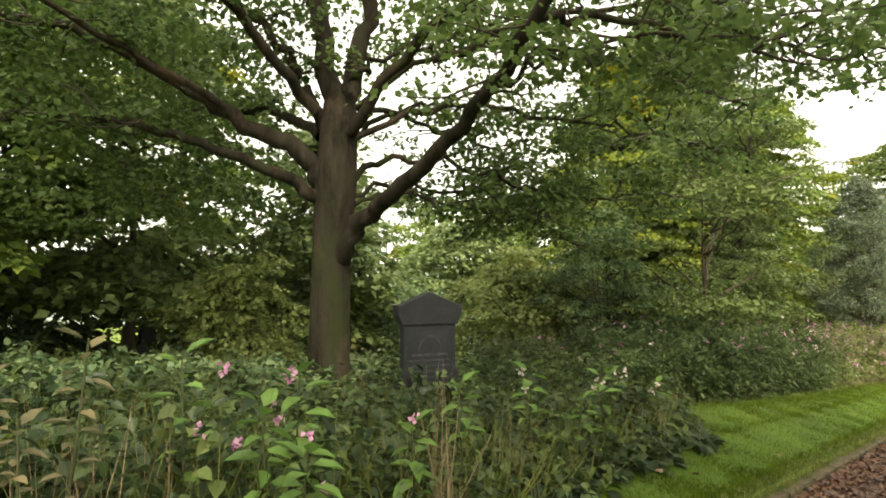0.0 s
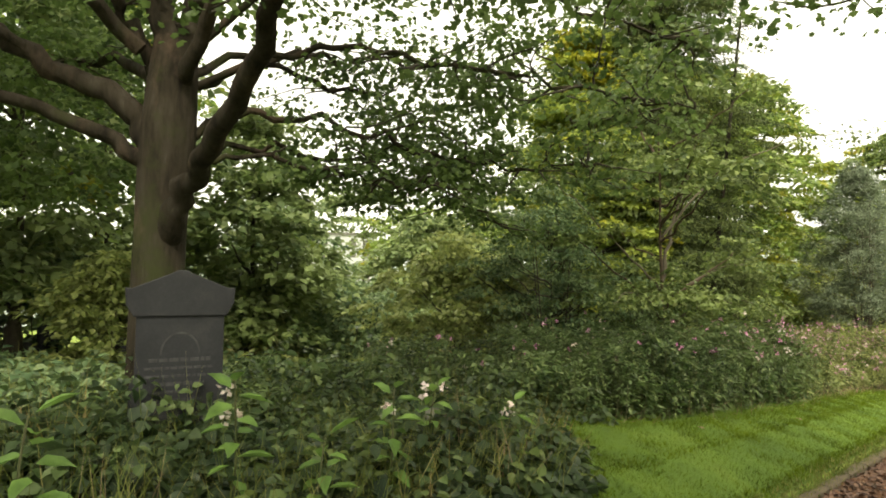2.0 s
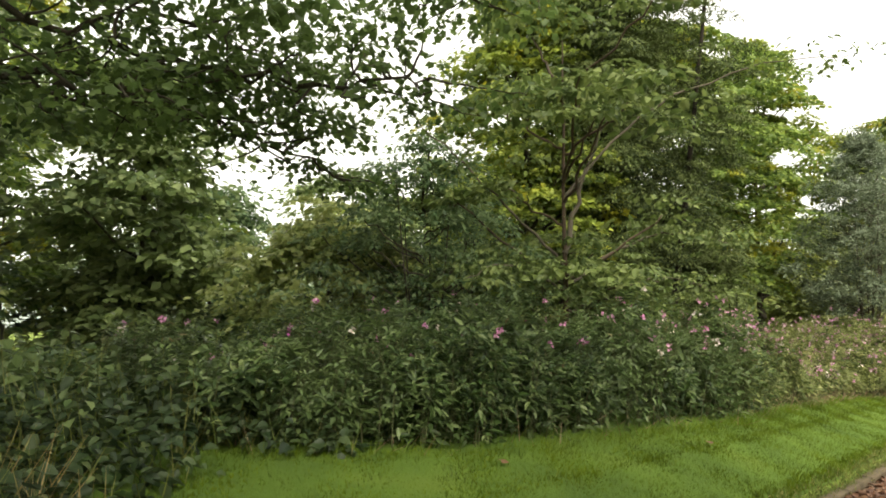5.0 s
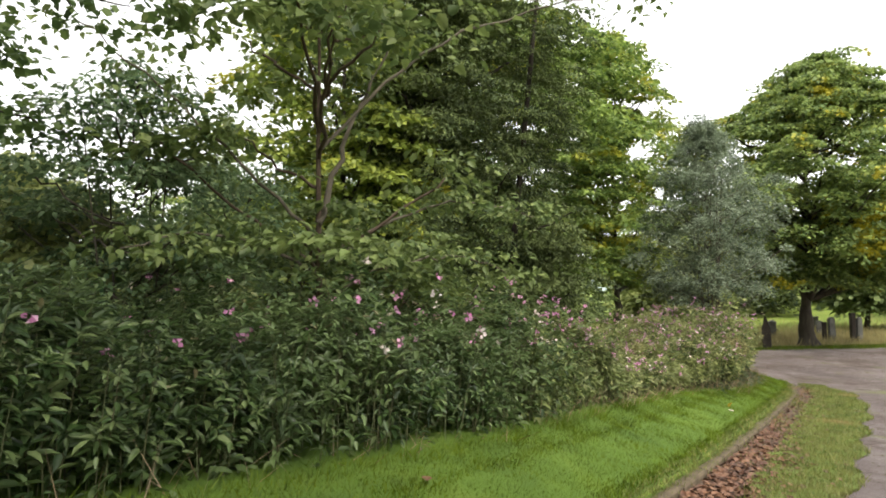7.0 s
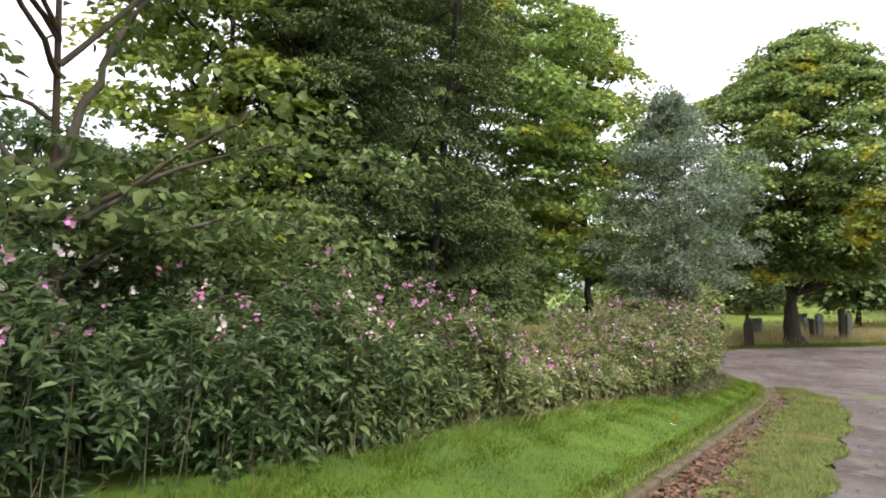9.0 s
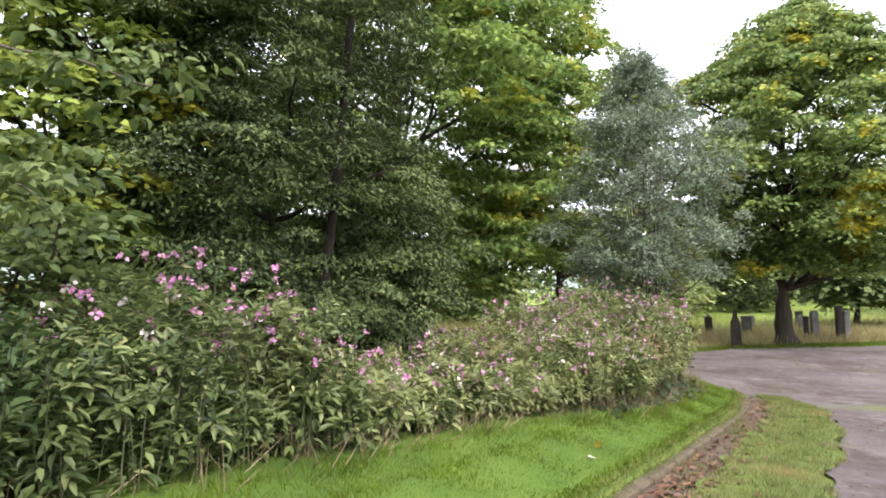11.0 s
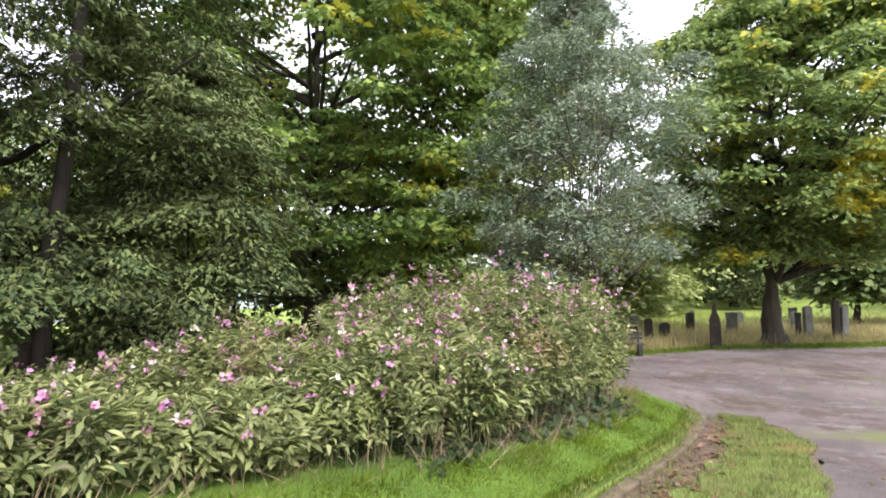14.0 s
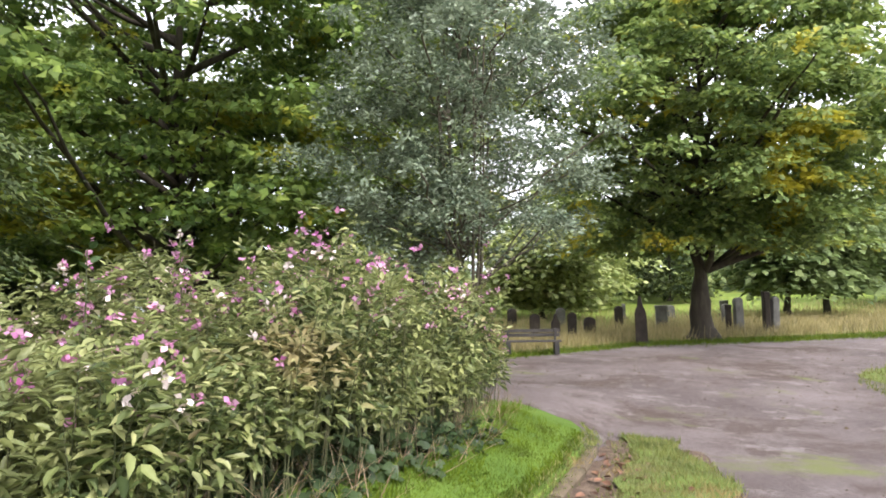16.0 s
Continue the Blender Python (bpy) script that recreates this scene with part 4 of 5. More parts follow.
BANK_EDGE_Y, BANK_EDGE_X = (-3, 4, 6.5, 7.6, 8.3, 8.9, 9.6, 10.2, 12, 14.4, 16.8, 20.3, 21.5, 22.3, 23.3, 24.4, 26.3, 27.2, 28.2), (-2.3, -2.4, -2.6, -3.2, -4.2, -4.0, -3.55, -3.3, -3.3, -3.1, -3.25, -3.35, -3.2, -3.0, -2.75, -2.8, -2.95, -3.1, -3.6)
BANK_TOP_Y, BANK_TOP_H = (8, 9.5, 11, 13, 16, 17.6, 18.6, 19.4, 20.6, 21.4, 22.5, 24, 26, 27.5, 28.6), (0.7, 0.95, 1.1, 1.25, 1.15, 1.15, 0.72, 0.55, 0.5, 0.62, 0.8, 1.15, 1.5, 1.35, 0.8)


def balsam(y0, y1, plants, seed, flowers, label, leaf_mat, low=0.42, stalks=0.35):
    """A stretch of the bank: upright stems with whorls of drooping leaves, pink flowers at the top."""
    rng = np.random.default_rng(seed)
    y = rng.uniform(y0, y1, plants)
    depth = 0.16 + rng.uniform(0, 1, plants) ** 1.25 * 3.45
    edge = np.interp(y, BANK_EDGE_Y, BANK_EDGE_X)
    x = edge - 0.1 - depth
    h = np.interp(y, BANK_TOP_Y, BANK_TOP_H) * np.minimum(1, 0.68 + depth * 0.9) * rng.uniform(0.62, 1.18, plants)
    h = h * (0.95 + 0.16 * np.sin(2.6 * y + 1.1 * np.sin(2.1 * x)) + 0.1 * np.sin(5.3 * y + 3.1 * x))
    z = ground_z(x, y)
    root = thing("balsam_patch", float(edge.mean()) - 1.5, (y0 + y1) / 2, gz(float(edge.mean()) - 1.5, (y0 + y1) / 2), label, "flowering plants", "balsam bank", "stuff")
    foot = np.stack([x, y, z], -1)
    lean = np.stack([rng.normal(0.1, 0.12, plants), rng.normal(0, 0.1, plants), np.ones(plants)], -1) * h[:, None]
    paths = [[(foot[i], 0.006), (foot[i] + lean[i] * 0.5 * (0.8, 0.8, 1), 0.004), (foot[i] + lean[i] * 0.95, 0.002)] for i in range(plants)]
    tube_part("stems", paths, REEDY_STEM, root, 4)
    level = low + (1 - low) * np.array([0, 0.13, 0.26, 0.38, 0.5, 0.62, 0.73, 0.83, 0.92, 1.0])
    each = 4
    per = each * len(level)
    u = np.repeat(level, each)[None] + rng.normal(0, 0.035, (plants, per))
    a = np.tile(np.arange(each) * 2 * math.pi / each, len(level))[None] + np.repeat(rng.uniform(0, 6.28, (plants, len(level))), each, 1) + rng.normal(0, 0.5, (plants, per))
    out = np.stack([np.cos(a), np.sin(a), np.zeros_like(a)], -1)
    c = foot[:, None] + lean[:, None] * u[..., None] + out * (rng.uniform(0.01, 0.14, (plants, per)) * (1.5 - u))[..., None]
    d = out + np.stack([np.zeros_like(a), np.zeros_like(a), rng.normal(-0.12, 0.45, a.shape) + np.where(u > 0.93, 0.45, 0)], -1)
    n = np.stack([rng.normal(0, 0.4, a.shape), rng.normal(0, 0.4, a.shape), np.ones_like(a)], -1) + out * 0.35
    L = rng.uniform(0.045, 0.115, a.shape) * (1.25 - 0.4 * u) * rng.uniform(0.75, 1.2, (plants, 1))
    for name, form, sel in (("front_leaves", "oval", depth < 1.0), ("back_leaves", "rhomb", depth >= 1.0)):
        leaf_part(name, c[sel].reshape(-1, 3), d[sel].reshape(-1, 3), n[sel].reshape(-1, 3), L[sel].ravel(), L[sel].ravel() * 0.4, form, leaf_mat, root)
    # leafy shoot tips over the face and the top of the bank, each a star of leaves
    m = int((y1 - y0) * 170)
    sy, turn = rng.uniform(y0, y1, m), rng.uniform(0.06, 1, m)
    on_top = rng.random(m) < 0.42
    phi = np.where(on_top, math.pi / 2, turn * math.pi / 2)
    dep = np.where(on_top, rng.uniform(0.5, 3.2, m), 0.7 * (1 - np.cos(phi)) + 0.45 * (1 - np.sin(phi)) ** 2 + rng.uniform(-0.08, 0.15, m))
    sx = np.interp(sy, BANK_EDGE_Y, BANK_EDGE_X) - 0.08 - dep
    hh = np.interp(sy, BANK_TOP_Y, BANK_TOP_H) * (0.95 + 0.16 * np.sin(2.6 * sy + 1.1 * np.sin(2.1 * sx)) + 0.1 * np.sin(5.3 * sy + 3.1 * sx))
    tip = np.stack([sx, sy, ground_z(sx, sy) + hh * (0.1 + 0.9 * np.sin(phi)) * rng.uniform(0.8, 1.1, m)], -1)
    axis = unit(np.stack([np.cos(phi) * 0.8 + rng.normal(0, 0.25, m), rng.normal(-0.15, 0.35, m), np.sin(phi) + 0.35], -1))
    full = np.sin(4.3 * sy + 2.0 * np.sin(7.0 * tip[:, 2])) + np.sin(2.7 * sy - 6.0 * tip[:, 2]) + rng.normal(0, 0.5, m) > -0.75
    tip, axis, m = tip[full | on_top], axis[full | on_top], int((full | on_top).sum())
    e1 = unit(np.cross(axis, rng.normal(0, 1, (m, 3))))
    e2 = np.cross(axis, e1)
    star = 10
    ang = np.tile(np.arange(star) * 2.4, (m, 1)) + rng.normal(0, 0.2, (m, star))
    rad = e1[:, None] * np.cos(ang)[..., None] + e2[:, None] * np.sin(ang)[..., None]
    back = np.linspace(0, 0.07, star)[None, :, None]
    c2 = tip[:, None] - axis[:, None] * back + rad * 0.01
    d2 = rad + axis[:, None] * (0.55 - 7 * back) + rng.normal(0, 0.12, (m, star, 3))
    n2 = np.broadcast_to(axis[:, None], (m, star, 3)) + rad * 0.2
    L2 = (rng.uniform(0.075, 0.14, (m, 1)) * np.linspace(0.7, 1.15, star)[None]).ravel()
    leaf_part("shoot_leaves", c2.reshape(-1, 3), d2.reshape(-1, 3), n2.reshape(-1, 3), L2, L2 * 0.33, "oval", leaf_mat, root)
    k = int(plants * flowers)
    tall = np.argsort(-(h / np.interp(y, BANK_TOP_Y, BANK_TOP_H)))[:max(20, int(plants * 0.6))]
    pick = rng.choice(tall, k)
    c = foot[pick] + lean[pick] * rng.uniform(0.82, 1.06, (k, 1)) + rng.normal(0, 0.05, (k, 3))
    tone = rng.random(k)
    for name, mat, sel in (("pink_flowers", PETAL, tone < 0.8), ("pale_flowers", WHITE_PETAL, tone >= 0.8)):
        q = np.repeat(c[sel], 6, 0)
        q = q + rng.normal(0, 0.012, q.shape)
        d = rng.normal(0, 1, q.shape)
        leaf_part(name, q, d, rng.normal(0, 1, q.shape), 0.042, 0.036, "rhomb", mat, root)
    m = int(plants * stalks * 1.5)
    q = np.repeat(c[rng.random(k) < 0.25] - (0, 0, 0.12), 5, 0)
    q = q + rng.normal(0, 0.09, q.shape)
    leaf_part("withered_leaves", q, rng.normal(0, 1, q.shape) * (1, 1, 0.5), np.tile([0.2, 0.0, 1.0], (len(q), 1)) + rng.normal(0, 0.4, q.shape), 0.085, 0.032, "oval", YELLOWED, root)
    q = np.stack([rng.uniform(-0.35, 0.3, m), rng.uniform(y0, y1, m), np.zeros(m)], -1)
    q[:, 0] += np.interp(q[:, 1], BANK_EDGE_Y, BANK_EDGE_X) - 0.25
    q[:, 2] = ground_z(q[:, 0], q[:, 1])
    d = np.stack([rng.normal(0.35, 0.5, m), rng.normal(0, 0.6, m), rng.uniform(0.5, 1.2, m)], -1)
    leaf_part("dead_stalks", q, d, rng.normal(0, 1, (m, 3)), rng.uniform(0.2, 0.5, m), 0.007, "blade", STRAW, root)
    m = int(plants * 1.6)
    q = np.stack([rng.normal(0, 0.12, m), rng.uniform(y0, y1, m), np.zeros(m)], -1)
    q[:, 0] += np.interp(q[:, 1], BANK_EDGE_Y, BANK_EDGE_X)
    q[:, 2] = ground_z(q[:, 0], q[:, 1])
    d = np.stack([rng.normal(0.2, 0.5, m), rng.normal(0, 0.5, m), rng.uniform(0.5, 1.2, m)], -1)
    leaf_part("edge_grass", q, d, rng.normal(0, 1, (m, 3)), rng.uniform(0.06, 0.2, m), 0.009, "blade", LAWN_BLADE, root)


# the first two stretches take the darker leaf, partly in place of tree shade
balsam(8.3, 12.5, 620, 101, 0.08, "dark balsam and bramble bank at the lawn edge, shade in its colour", BALSAM, 0.12, 0.06)
balsam(12.5, 16.2, 570, 102, 0.2, "tall green balsam with scattered pink flowers", BALSAM, 0.12, 0.08)
balsam(15.4, 18.6, 480, 103, 0.4, "tall balsam bank with pink flowers", MID_BALSAM, 0.16, 0.15)
balsam(17.8, 20.4, 300, 106, 0.5, "balsam bank with pink flowers and pale leaves", PALE_BALSAM)
balsam(20.0, 23.2, 430, 104, 0.55, "lower pink-flowered balsam beside the lawn", PALE_BALSAM)
balsam(23.2, 28.6, 900, 105, 0.65, "dense pale pink flowering balsam at the junction", PALE_BALSAM)


def undergrowth(name, n, x0, x1, y0, y1, seed, height, mat, label, size=0.1, form="lobed", lift=0.5, edge=True):
    """Low tangled plants: leaves at all heights up to a wavy top."""
    rng = np.random.default_rng(seed)
    m = n // 18
    cx, cy = scatter(m, x0, x1, y0, y1, rng)
    if edge:
        keep = cx < np.interp(cy, BANK_EDGE_Y, BANK_EDGE_X) + 0.05 * np.sin(cy * 5) - 0.05
        cx, cy = cx[keep], cy[keep]
        inside = np.clip((np.interp(cy, BANK_EDGE_Y, BANK_EDGE_X) - cx) * 1.2 + 0.35, 0, 1)
    else:
        inside = np.ones(len(cx))
    ch = height * inside * rng.uniform(0.45, 1.2, len(cx)) * (0.85 + 0.3 * np.sin(cx * 2.1 + 1.4 * np.sin(cy * 1.3)))
    w = rng.uniform(0.12, 0.3, len(cx))
    x = np.repeat(cx, 18)
    k = len(x)
    a, rho = rng.uniform(0, 2 * math.pi, k), rng.uniform(0, 1, k) ** 0.6
    wide = np.repeat(w, 18)
    x = x + wide * rho * np.cos(a)
    y = np.repeat(cy, 18) + wide * rho * np.sin(a)
    top = np.repeat(ch, 18)
    z = ground_z(x, y) + top * (1 - 0.6 * rho ** 2) * rng.uniform(0.55, 1, k) ** lift
    root = thing(name, (x0 + x1) / 2, (y0 + y1) / 2, gz((x0 + x1) / 2, (y0 + y1) / 2), label, "undergrowth", "undergrowth", "stuff")
    d = np.stack([np.cos(a) + rng.normal(0, 0.6, k), np.sin(a) + rng.normal(0, 0.6, k), rng.normal(-0.3, 0.35, k)], -1)
    nn = np.stack([0.5 * np.cos(a) * rho + rng.normal(0, 0.4, k), 0.5 * np.sin(a) * rho + rng.normal(0, 0.4, k), np.ones(k)], -1)
    L = size * rng.uniform(0.6, 1.4, k)
    leaf_part("leaves", np.stack([x, y, z], -1), d, nn, L, L * 0.75, form, mat, root)
    m = k // 5
    i = rng.integers(0, k, m)
    q = np.stack([x[i], y[i], ground_z(x[i], y[i])], -1)
    d = np.stack([rng.normal(0, 0.4, m), rng.normal(0, 0.4, m), np.ones(m)], -1)
    leaf_part("grass_stalks", q, d, rng.normal(0, 1, (m, 3)), top[i] * rng.uniform(0.8, 1.35, m) + 0.05, 0.012, "blade", VERGE_BLADE, root)
    return root


undergrowth("bramble_thicket", 24000, -6.5, -2.1, -2.5, 9.2, 201, 0.55, SHADED_BRAMBLE, "low dark green bramble and nettle thicket round the headstone", 0.085, "oval")
undergrowth("bramble_thicket", 13000, -12, -6.3, -3, 13, 202, 0.45, ELDER, "low weeds and brambles under the sycamore", 0.12, "oval")
undergrowth("rough_weeds", 5000, -11, -6.4, 12.5, 18.5, 203, 0.5, BALSAM, "rough weeds behind the balsam bank", 0.13, "oval")
undergrowth("rough_weeds", 9000, -20, -11.5, -5, 28, 204, 0.35, PALE, "pale rough grass and weeds among the old graves", 0.16, "oval", edge=False)


undergrowth("ivy_thicket", 6500, -4.5, -2.3, 3.4, 7.0, 207, 0.42, SHADED_BRAMBLE, "dark broad-leaved ivy and bramble before the headstone", 0.13, "lobed")
undergrowth("ivy_thicket", 3600, -4.4, -3.05, 22.4, 27.2, 208, 0.34, SHADED_BRAMBLE, "dark bramble leaves at the foot of the balsam", 0.1, "lobed")
undergrowth("nettle_patch", 900, -3.4, -2.2, 1.2, 6.8, 209, 0.55, HAZEL, "bright green weeds standing among the brambles", 0.09, "oval", 0.35)
undergrowth("nettle_patch", 5200, -5.0, -2.0, 0.3, 8.6, 205, 0.6, BALSAM, "light green nettles and weeds among the brambles", 0.075, "oval", 0.35)
undergrowth("nettle_patch", 2600, -9.5, -5.0, 6.0, 12.5, 206, 0.8, BALSAM, "taller weeds between headstone and shrubs", 0.11, "oval", 0.4)


def sprig(x, y, h, leaves, seed, flowers=0, mat=None, label="young balsam plant with bright green toothed leaves", size=0.16, pink=True):
    """A single leafy plant near the drive."""
    rng = np.random.default_rng(seed)
    z = gz(x, y)
    root = thing("balsam_plant", x, y, z, label, "plant", "single plants")
    o = np.array([x, y, z])
    top = o + (rng.normal(0, 0.05), rng.normal(0, 0.05), h)
    tube_part("stem", [limb([o, (o + top) / 2 + rng.normal(0, 0.02, 3), top], 0.009, 0.004, 4)], REEDY_STEM, root, 6)
    u = np.linspace(0.35, 1, leaves)
    a = np.arange(leaves) * 2.4
    out = np.stack([np.cos(a), np.sin(a), np.zeros(leaves)], -1)
    c = o + (top - o) * u[:, None] + out * 0.02
    d = out + np.stack([np.zeros(leaves), np.zeros(leaves), np.where(u > 0.9, 0.6, rng.normal(-0.1, 0.2, leaves))], -1)
    n = np.tile([0.2, 0, 1.0], (leaves, 1)) + rng.normal(0, 0.2, (leaves, 3))
    L = size * rng.uniform(0.75, 1.2, leaves)
    leaf_part("leaves", c, d, n, L, L * 0.48, "oval", mat or BRIGHT_LEAF, root)
    if flowers:
        c = top + rng.normal(0, 0.12, (flowers, 3)) - (0, 0, 0.1)
        for p in c:
            q = p + rng.normal(0, 0.012, (8, 3))
            leaf_part("flower", q, rng.normal(0, 1, q.shape), rng.normal(0, 1, q.shape), 0.034, 0.03, "rhomb", PETAL if pink else WHITE_PETAL, root, "pink flower" if pink else "white flower")


for i, (x, y, h, k, fl, pink) in enumerate([(-2.62, 1.45, 0.75, 16, 3, True), (-2.75, 1.75, 0.85, 14, 2, True), (-2.4, 1.55, 0.6, 14, 2, True), (-2.55, 2.35, 0.6, 12, 1, True), (-3.0, 1.2, 0.9, 12, 2, True),
                                            (-3.1, 4.1, 0.8, 14, 3, False), (-2.95, 3.2, 0.7, 12, 0, False), (-2.9, 5.0, 0.75, 14, 3, False), (-3.2, 5.6, 0.7, 12, 2, False), (-2.7, 4.4, 0.55, 12, 0, False), (-3.0, 6.3, 0.6, 12, 3, False)]):
    sprig(x, y, h, k, 300 + i, fl, pink=pink)


for i, (x, y, h, fl) in enumerate([(-4.0, 17.2, 1.5, 6), (-3.9, 17.9, 1.35, 5), (-4.3, 17.6, 1.45, 5), (-3.7, 18.6, 0.95, 6), (-4.4, 15.8, 1.45, 4), (-4.6, 24.6, 1.7, 5), (-4.2, 25.6, 1.75, 6), (-5.0, 26.4, 1.75, 5), (-3.9, 26.6, 1.6, 5), (-4.6, 23.9, 1.5, 5), (-4.1, 13.2, 1.4, 3)]):
    sprig(x, y, h, 22, 360 + i, fl, BALSAM, "tall flowering balsam stem above the bank", 0.11)
for i, (x, y, h) in enumerate([(-2.85, 0.62, 0.98), (-3.05, 0.45, 0.85), (-2.7, 0.4, 0.7)]):
    sprig(x, y, h, 16, 340 + i, 0, YELLOWED, "withering plant with yellowed leaves", 0.1)


def stalk_clump(x, y, n, h, seed, label="clump of dry brown dead stalks", lean=0.2):
    rng = np.random.default_rng(seed)
    root = thing("dead_stalk_clump", x, y, gz(x, y), label, "dead plants", "dead stalks")
    q = np.stack([x + rng.normal(0, 0.07, n), y + rng.normal(0, 0.07, n), np.full(n, gz(x, y))], -1)
    d = np.stack([rng.normal(0, lean, n), rng.normal(0, lean, n), np.ones(n)], -1)
    leaf_part("dead_growth", q, d, rng.normal(0, 1, (n, 3)), h * rng.uniform(0.5, 1.15, n), 0.009, "blade", STRAW, root)["kind"] = "stuff"


stalk_clump(-2.45, 2.45, 28, 0.95, 401)
stalk_clump(-2.95, 0.5, 22, 0.8, 402)
stalk_clump(-2.75, 5.9, 12, 0.7, 403)
stalk_clump(-2.75, 0.75, 16, 0.95, 404, "clump of tall dry straw-coloured grass stalks")
stalk_clump(-2.9, 1.0, 9, 0.85, 405, "clump of tall dry straw-coloured grass stalks")
stalk_clump(-3.3, 6.0, 16, 0.8, 406)
stalk_clump(-2.7, 3.4, 14, 0.7, 407)
for k, (x, y) in enumerate([(-3.0, 23.6), (-2.95, 24.2), (-3.0, 24.8), (-3.05, 25.4), (-3.1, 22.7)]):
    stalk_clump(x, y, 16, 0.5, 410 + k, "leaning dead brown stalks at the foot of the balsam", 0.6)


def grass(name, n, xs, ys, z_off, seed, hi, w, mat, label, kind="stuff"):
    rng = np.random.default_rng(seed)
    x, y = xs, ys
    k = len(x)
    d = np.stack([rng.normal(0, 0.45, k), rng.normal(0, 0.45, k), np.ones(k)], -1)
    v, f = blades(np.stack([x, y, ground_z(x, y) + z_off], -1), d, rng.normal(0, 1, (k, 3)), hi * rng.uniform(0.5, 1.3, k), w, "blade")
    return tagged(new(name, raw_mesh(name, v, f, mat)), label, "grass", kind=kind)


rng = np.random.default_rng(77)
y = rng.uniform(0.5, 7.2, 1500)
grass("long_grass", 0, np.interp(y, BANK_EDGE_Y, BANK_EDGE_X) - rng.gamma(1.6, 0.3, 1500), y, 0.0, 76, 0.5, 0.012, VERGE_BLADE, "long pale grass blades among the brambles")
y = rng.uniform(3, 28.3, 115000)
a, b = kerb_x(y) - 0.12, np.interp(y, BANK_EDGE_Y, BANK_EDGE_X) - 0.15
grass("lawn_grass", 0, a + (b - a) * rng.random(115000), y, 0.008, 78, 0.045, 0.012, LAWN_BLADE, "short mown bright green grass blades")
y = rng.uniform(11, 28.9, 30000)
a = kerb_x(y) + np.interp(y, (11, 13, 16, 24, 28.6), (0.9, 0.56, 0.45, 0.36, 0.36))
b = np.interp(y, (10, 14, 25, 27.4, 28.6), (-0.6, -0.4, -0.68, -1.0, -1.7)) + 0.08 * np.sin(y * 3)
x = a + (b - a) * rng.beta(1.5, 1.3, 30000)
keep = rng.random(30000) < np.clip((y - 10.5) / 5, 0.1, 1)
grass("verge_grass", 0, x[keep], y[keep], 0.01, 79, 0.085, 0.012, VERGE_BLADE, "sparse yellowing verge grass between gutter and drive")
y = rng.uniform(3, 28.8, 12000)
grass("kerb_edge_grass", 0, kerb_x(y) - 0.05 + rng.normal(0, 0.045, 12000), y, 0.05, 82, 0.055, 0.012, VERGE_BLADE, "yellowed grass creeping over the kerb")
y = rng.uniform(16, 28.9, 9000)
x = kerb_x(y) + 0.05 + rng.uniform(0, 0.7, 9000)
keep = rng.random(9000) < np.clip((y - 15) / 11, 0, 0.9) * (0.5 + 0.5 * np.sin(y * 2.3 + 9 * x))
grass("gutter_grass", 0, x[keep], y[keep], 0.01, 83, 0.06, 0.012, VERGE_BLADE, "thin yellow grass growing in the gutter")
_s, _a = np.meshgrid(np.linspace(0.02, 1, 8), np.linspace(0, 2 * math.pi, 40))
_q = _s * (1 + 0.12 * np.sin(3 * _a + 1) + 0.08 * np.sin(7 * _a))
tagged(new("grass_island", grid_mesh("grass_island", 2.2 + 2.0 * _q * np.cos(_a), 35.2 + 3.2 * _q * np.sin(_a), lambda x, y: ground_z(x, y) + 0.04 - 0.03 * _s, VERGE)),
       "yellowing grass island in the junction", "verge", kind="structure")
_r, _a = rng.random(5000) ** 0.5, rng.uniform(0, 6.283, 5000)
grass("island_grass", 0, 2.2 + 2.1 * _r * np.cos(_a), 35.2 + 3.3 * _r * np.sin(_a), 0.01, 84, 0.1, 0.016, VERGE_BLADE, "yellow green grass tufts on the island")
x = rng.uniform(-26, 12, 60000)
y = np.interp(x, (-26, -14, -7.2, -5, 1.3, 4, 14), (31.6, 32.4, 35.4, 39.6, 45.6, 47, 48)) + 0.4 + rng.gamma(2.0, 3.2, 60000)
grass("dry_grass", 0, x, y, 0.0, 80, 0.42, 0.025, DRY_BLADE, "long dry straw-coloured grass among the gravestones")
x = rng.uniform(-26, 12, 30000)
y = np.interp(x, (-26, -14, -7.2, -5, 1.3, 4, 14), (31.6, 32.4, 35.4, 39.6, 45.6, 47, 48)) + rng.normal(0.35, 0.45, 30000)
grass("edge_grass", 0, x, y, 0.0, 81, 0.14, 0.02, LAWN_BLADE, "short green grass along the junction edge")

x, y = rng.uniform(-19, -9.5, 9000), rng.uniform(21.5, 30, 9000)
grass("glade_grass", 0, x, y, 0.0, 85, 0.12, 0.02, DRY_BLADE, "pale short grass round the old graves")

# fallen leaves
k = 9000
y = rng.uniform(3, 28, k)
x = kerb_x(y) + 0.1 + np.abs(rng.normal(0, 0.38, k))
x = np.minimum(x, kerb_x(y) + 1.2)
keep = rng.random(k) < np.interp(y, (3, 13, 18, 22, 28), (1, 1, 0.5, 0.12, 0.06))
x, y = x[keep], y[keep]
v, f = blades(np.stack([x, y, ground_z(x, y) + 0.03 + rng.uniform(0, 0.015, len(x))], -1), np.stack([rng.normal(0, 1, len(x)), rng.normal(0, 1, len(x)), rng.normal(0, 0.15, len(x))], -1),
              np.stack([rng.normal(0, 0.3, len(x)), rng.normal(0, 0.3, len(x)), np.ones(len(x))], -1), rng.uniform(0.04, 0.1, len(x)), 0.055, "oval")
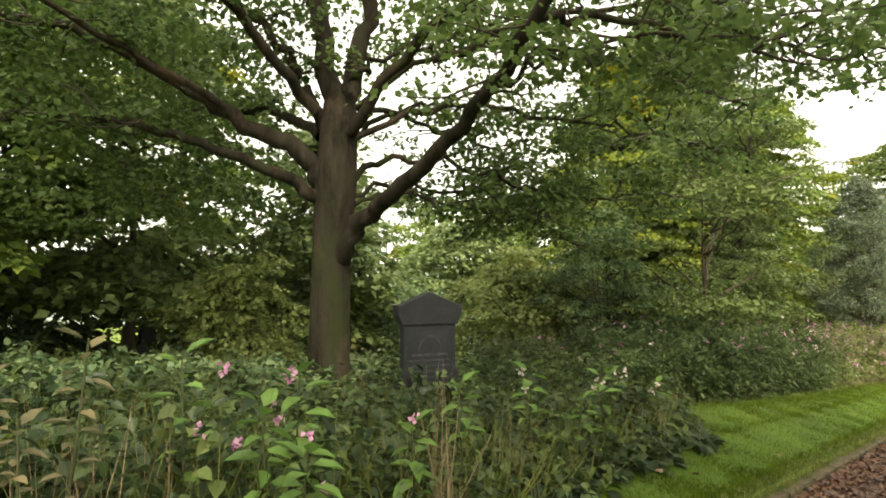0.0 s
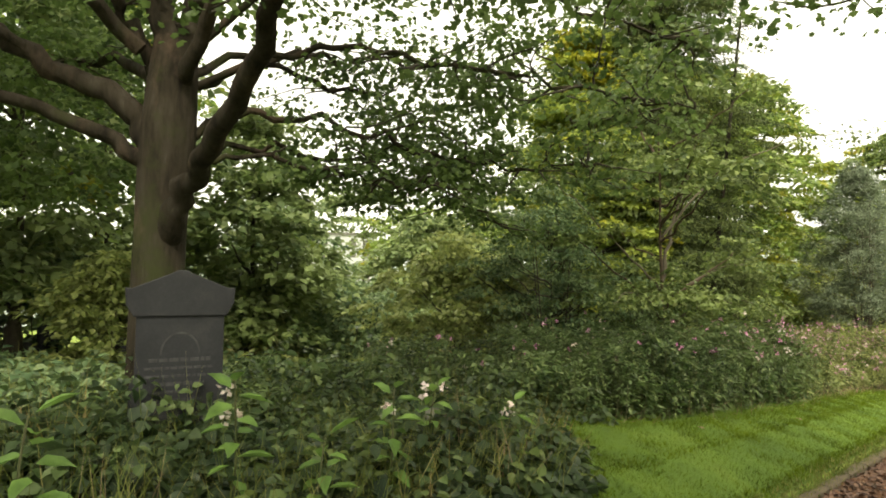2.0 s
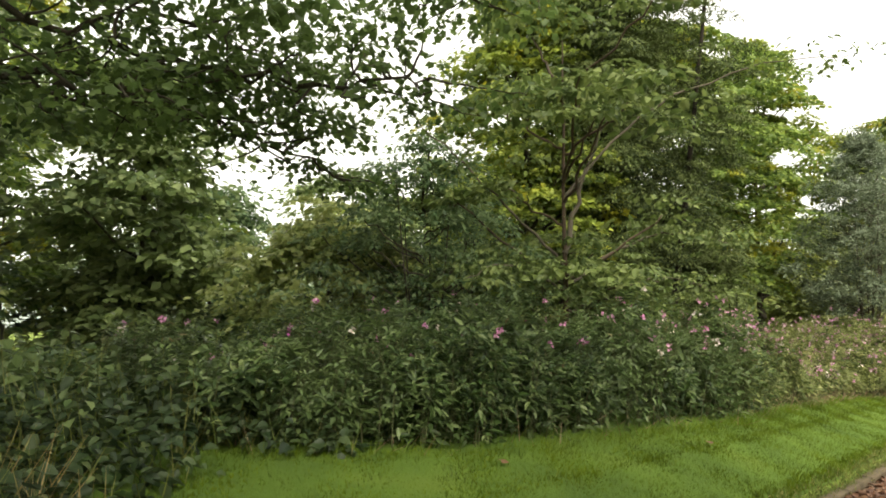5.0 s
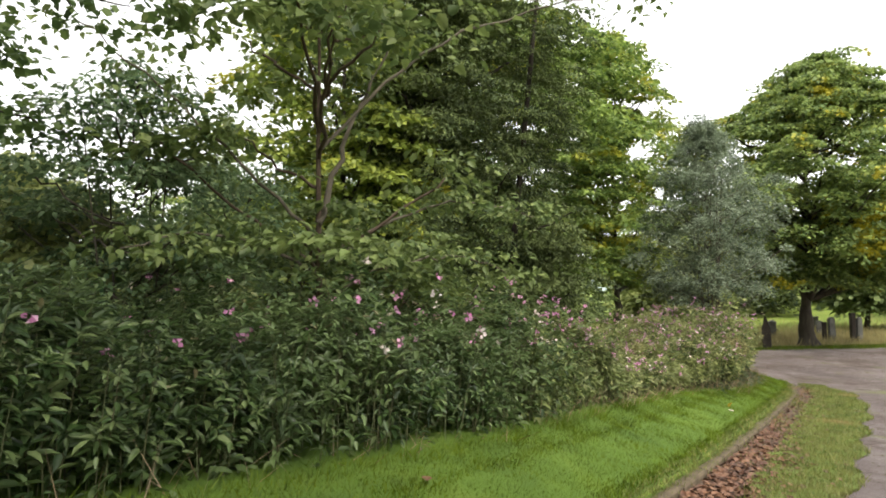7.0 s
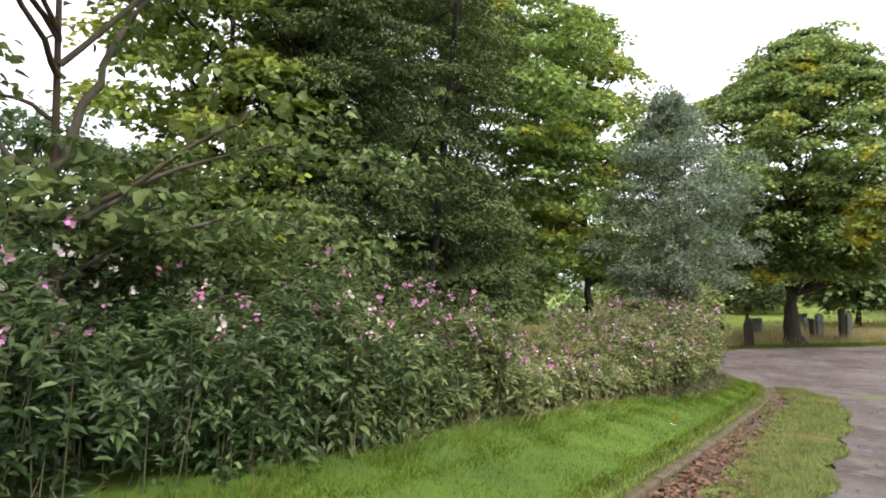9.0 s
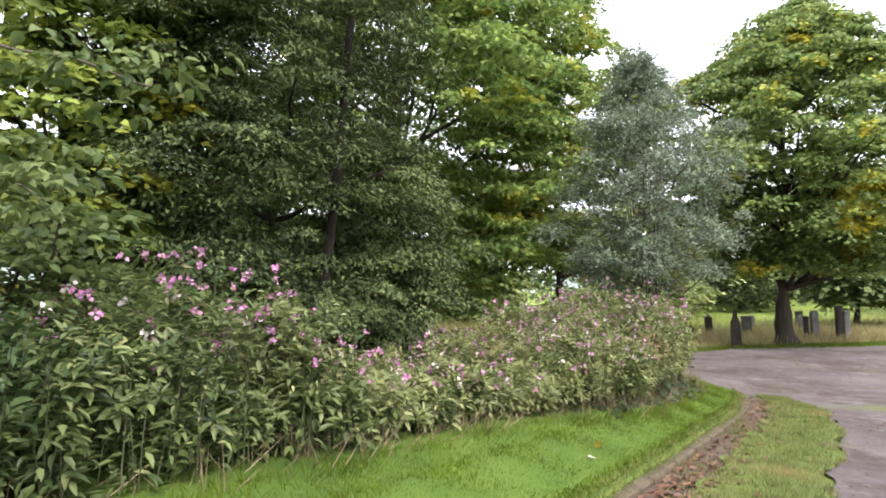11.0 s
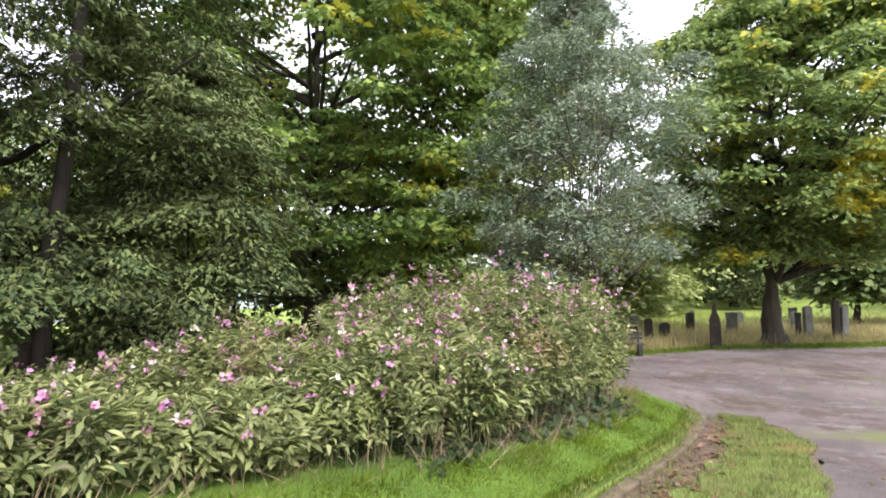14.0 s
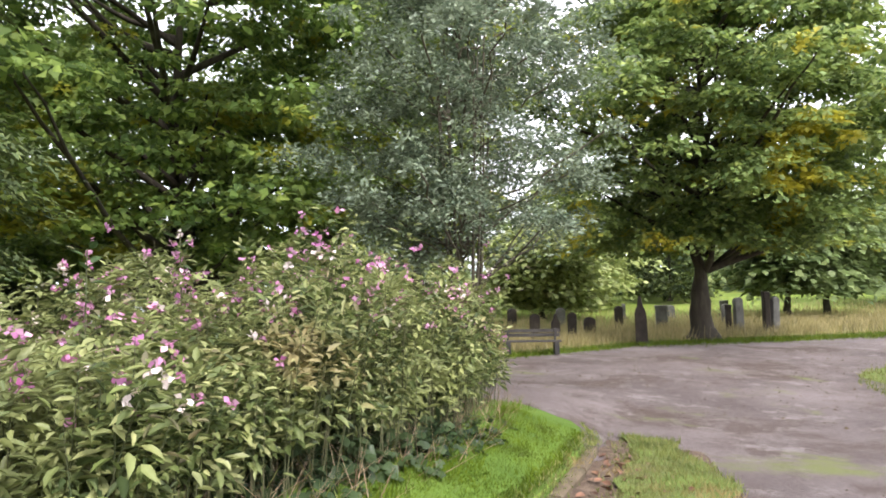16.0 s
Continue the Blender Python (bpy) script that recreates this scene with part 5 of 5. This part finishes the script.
tagged(new("fallen_leaves", raw_mesh("fallen_leaves", v, f, FALLEN)), "brown and red fallen leaves in the gutter", "leaves", kind="stuff")

for i, (x, y, m) in enumerate([(-2.1, 7.35, FALLEN), (-3.05, 10.1, FALLEN), (-2.5, 20.8, YELLOW_LEAF), (-2.0, 20.7, YELLOW_LEAF), (-2.37, 20.45, WHITE_PETAL), (-2.75, 12.85, FALLEN), (-2.2, 5.4, FALLEN), (-2.35, 5.0, STRAW)]):
    r = np.random.default_rng(500 + i)
    v, f = blades(np.array([[x, y, gz(x, y) + 0.06]]), np.array([[r.normal(), r.normal(), 0.2]]), np.array([[0.1, 0.1, 1.0]]), 0.1, 0.08, "lobed")
    tagged(new("fallen_leaf", raw_mesh("fallen_leaf", v, f, m)), "single fallen leaf lying on the lawn", "leaf", "leaves on the lawn")

k = 5200
x, y = rng.uniform(-9, 4.5, k), rng.uniform(14, 46, k)
on = ((x > -0.6) & (y < 28)) | ((y > 30.5) & (y < 34.5 + 1.0 * (x + 7)))
x, y = x[on], y[on]
_c = np.stack([x, y, ground_z(x, y) + 0.004], -1)
_r = rng.gamma(2.0, 0.004, len(x))[:, None] + 0.006
_o = np.array([[1, 0, 0], [0, 1, 0], [-1, 0, 0], [0, -1, 0], [0, 0, 0.8]]) * rng.uniform(0.7, 1.3, (len(x), 5, 1))
_v = (_c[:, None] + _o * _r[:, None]).reshape(-1, 3)
_f = (np.array([[0, 1, 4], [1, 2, 4], [2, 3, 4], [3, 0, 4]])[None] + (np.arange(len(x)) * 5)[:, None, None]).reshape(-1, 3)
tagged(new("gravel", raw_mesh("gravel", _v, _f, KERBSTONE)), "loose pebbles and grit on the worn tarmac", "gravel", kind="stuff")

# distant hills beyond the valley
_a, _r = np.meshgrid(np.linspace(0, 2 * math.pi, 97), np.array([260.0, 330, 420, 520]))
_h = np.array([-14, 6, 14, 3])[:, None] + np.array([0, 6, 9, 2])[:, None] * (np.sin(_a * 5 + 1) + 0.6 * np.sin(_a * 11 + 2)) * 0.5
tagged(new("backdrop", grid_mesh("backdrop", _r * np.cos(_a), _r * np.sin(_a), lambda x, y: _h, FAR_HILL)), "hazy distant wooded hills", "hills", kind="structure")



def far_building():
    """A pale block of flats on the other side of the valley."""
    x, y = -127.0, 83.0
    z = gz(x, y) - 0.2
    root = thing("apartment_building", x, y, z, "pale block of flats far across the valley", "building")
    m = pose(x, y, z, 0, 0, 58)
    bm = bmesh.new()
    box(bm, -14, 14, -5, 5, 0, 21)
    bm.transform(m)
    part("wall", bm, RENDERED_WALL, root)
    bm = bmesh.new()
    box(bm, -14.4, 14.4, -5.4, 5.4, 21, 21.6)
    bm.transform(m)
    part("roof", bm, GREYSTONE, root)
    # grey panes instead of dark ones: distance haze is put into their colour
    for row in range(7):
        for col in range(8):
            bm = bmesh.new()
            box(bm, -12.6 + col * 3.4, -11.0 + col * 3.4, -5.06, -4.9, 1.0 + row * 2.9, 2.4 + row * 2.9)
            bm.transform(m)
            part("window", bm, GREYSTONE, root)


far_building()

# ---- kerbstones, one by one ----
kerb = thing("kerb", -1.8, 12, gz(-1.8, 12), "low mossy stone kerb along the lawn", "kerb", kind="structure")
_meshes = []
for k in range(4):
    bm = bmesh.new()
    box(bm, -0.06, 0.06, -0.445, 0.445, -0.12, 0.075)
    soften(bm, 0.018, 2)
    for vert in bm.verts:
        vert.co += Vector((random.uniform(-0.008, 0.008), random.uniform(-0.008, 0.008), random.uniform(-0.01, 0.01)))
    me = bpy.data.meshes.new("kerbstone")
    bm.to_mesh(me)
    bm.free()
    me.materials.append(KERBSTONE)
    _meshes.append(me)
_y = -5.0
while _y < 28.2:
    ya, yb = _y - 0.45, _y + 0.45
    xa, xb = float(kerb_x(ya)), float(kerb_x(yb))
    za, zb = gz(xa + 0.1, ya), gz(xb + 0.1, yb)
    ob = new("kerbstone", random.choice(_meshes))
    ob.matrix_world = Matrix.Translation(((xa + xb) / 2, _y, (za + zb) / 2)) @ Euler((math.atan2(zb - za, 0.9), random.uniform(-0.03, 0.03), -math.atan2(xb - xa, 0.9))).to_matrix().to_4x4()
    under(ob, kerb)
    _y += 0.905
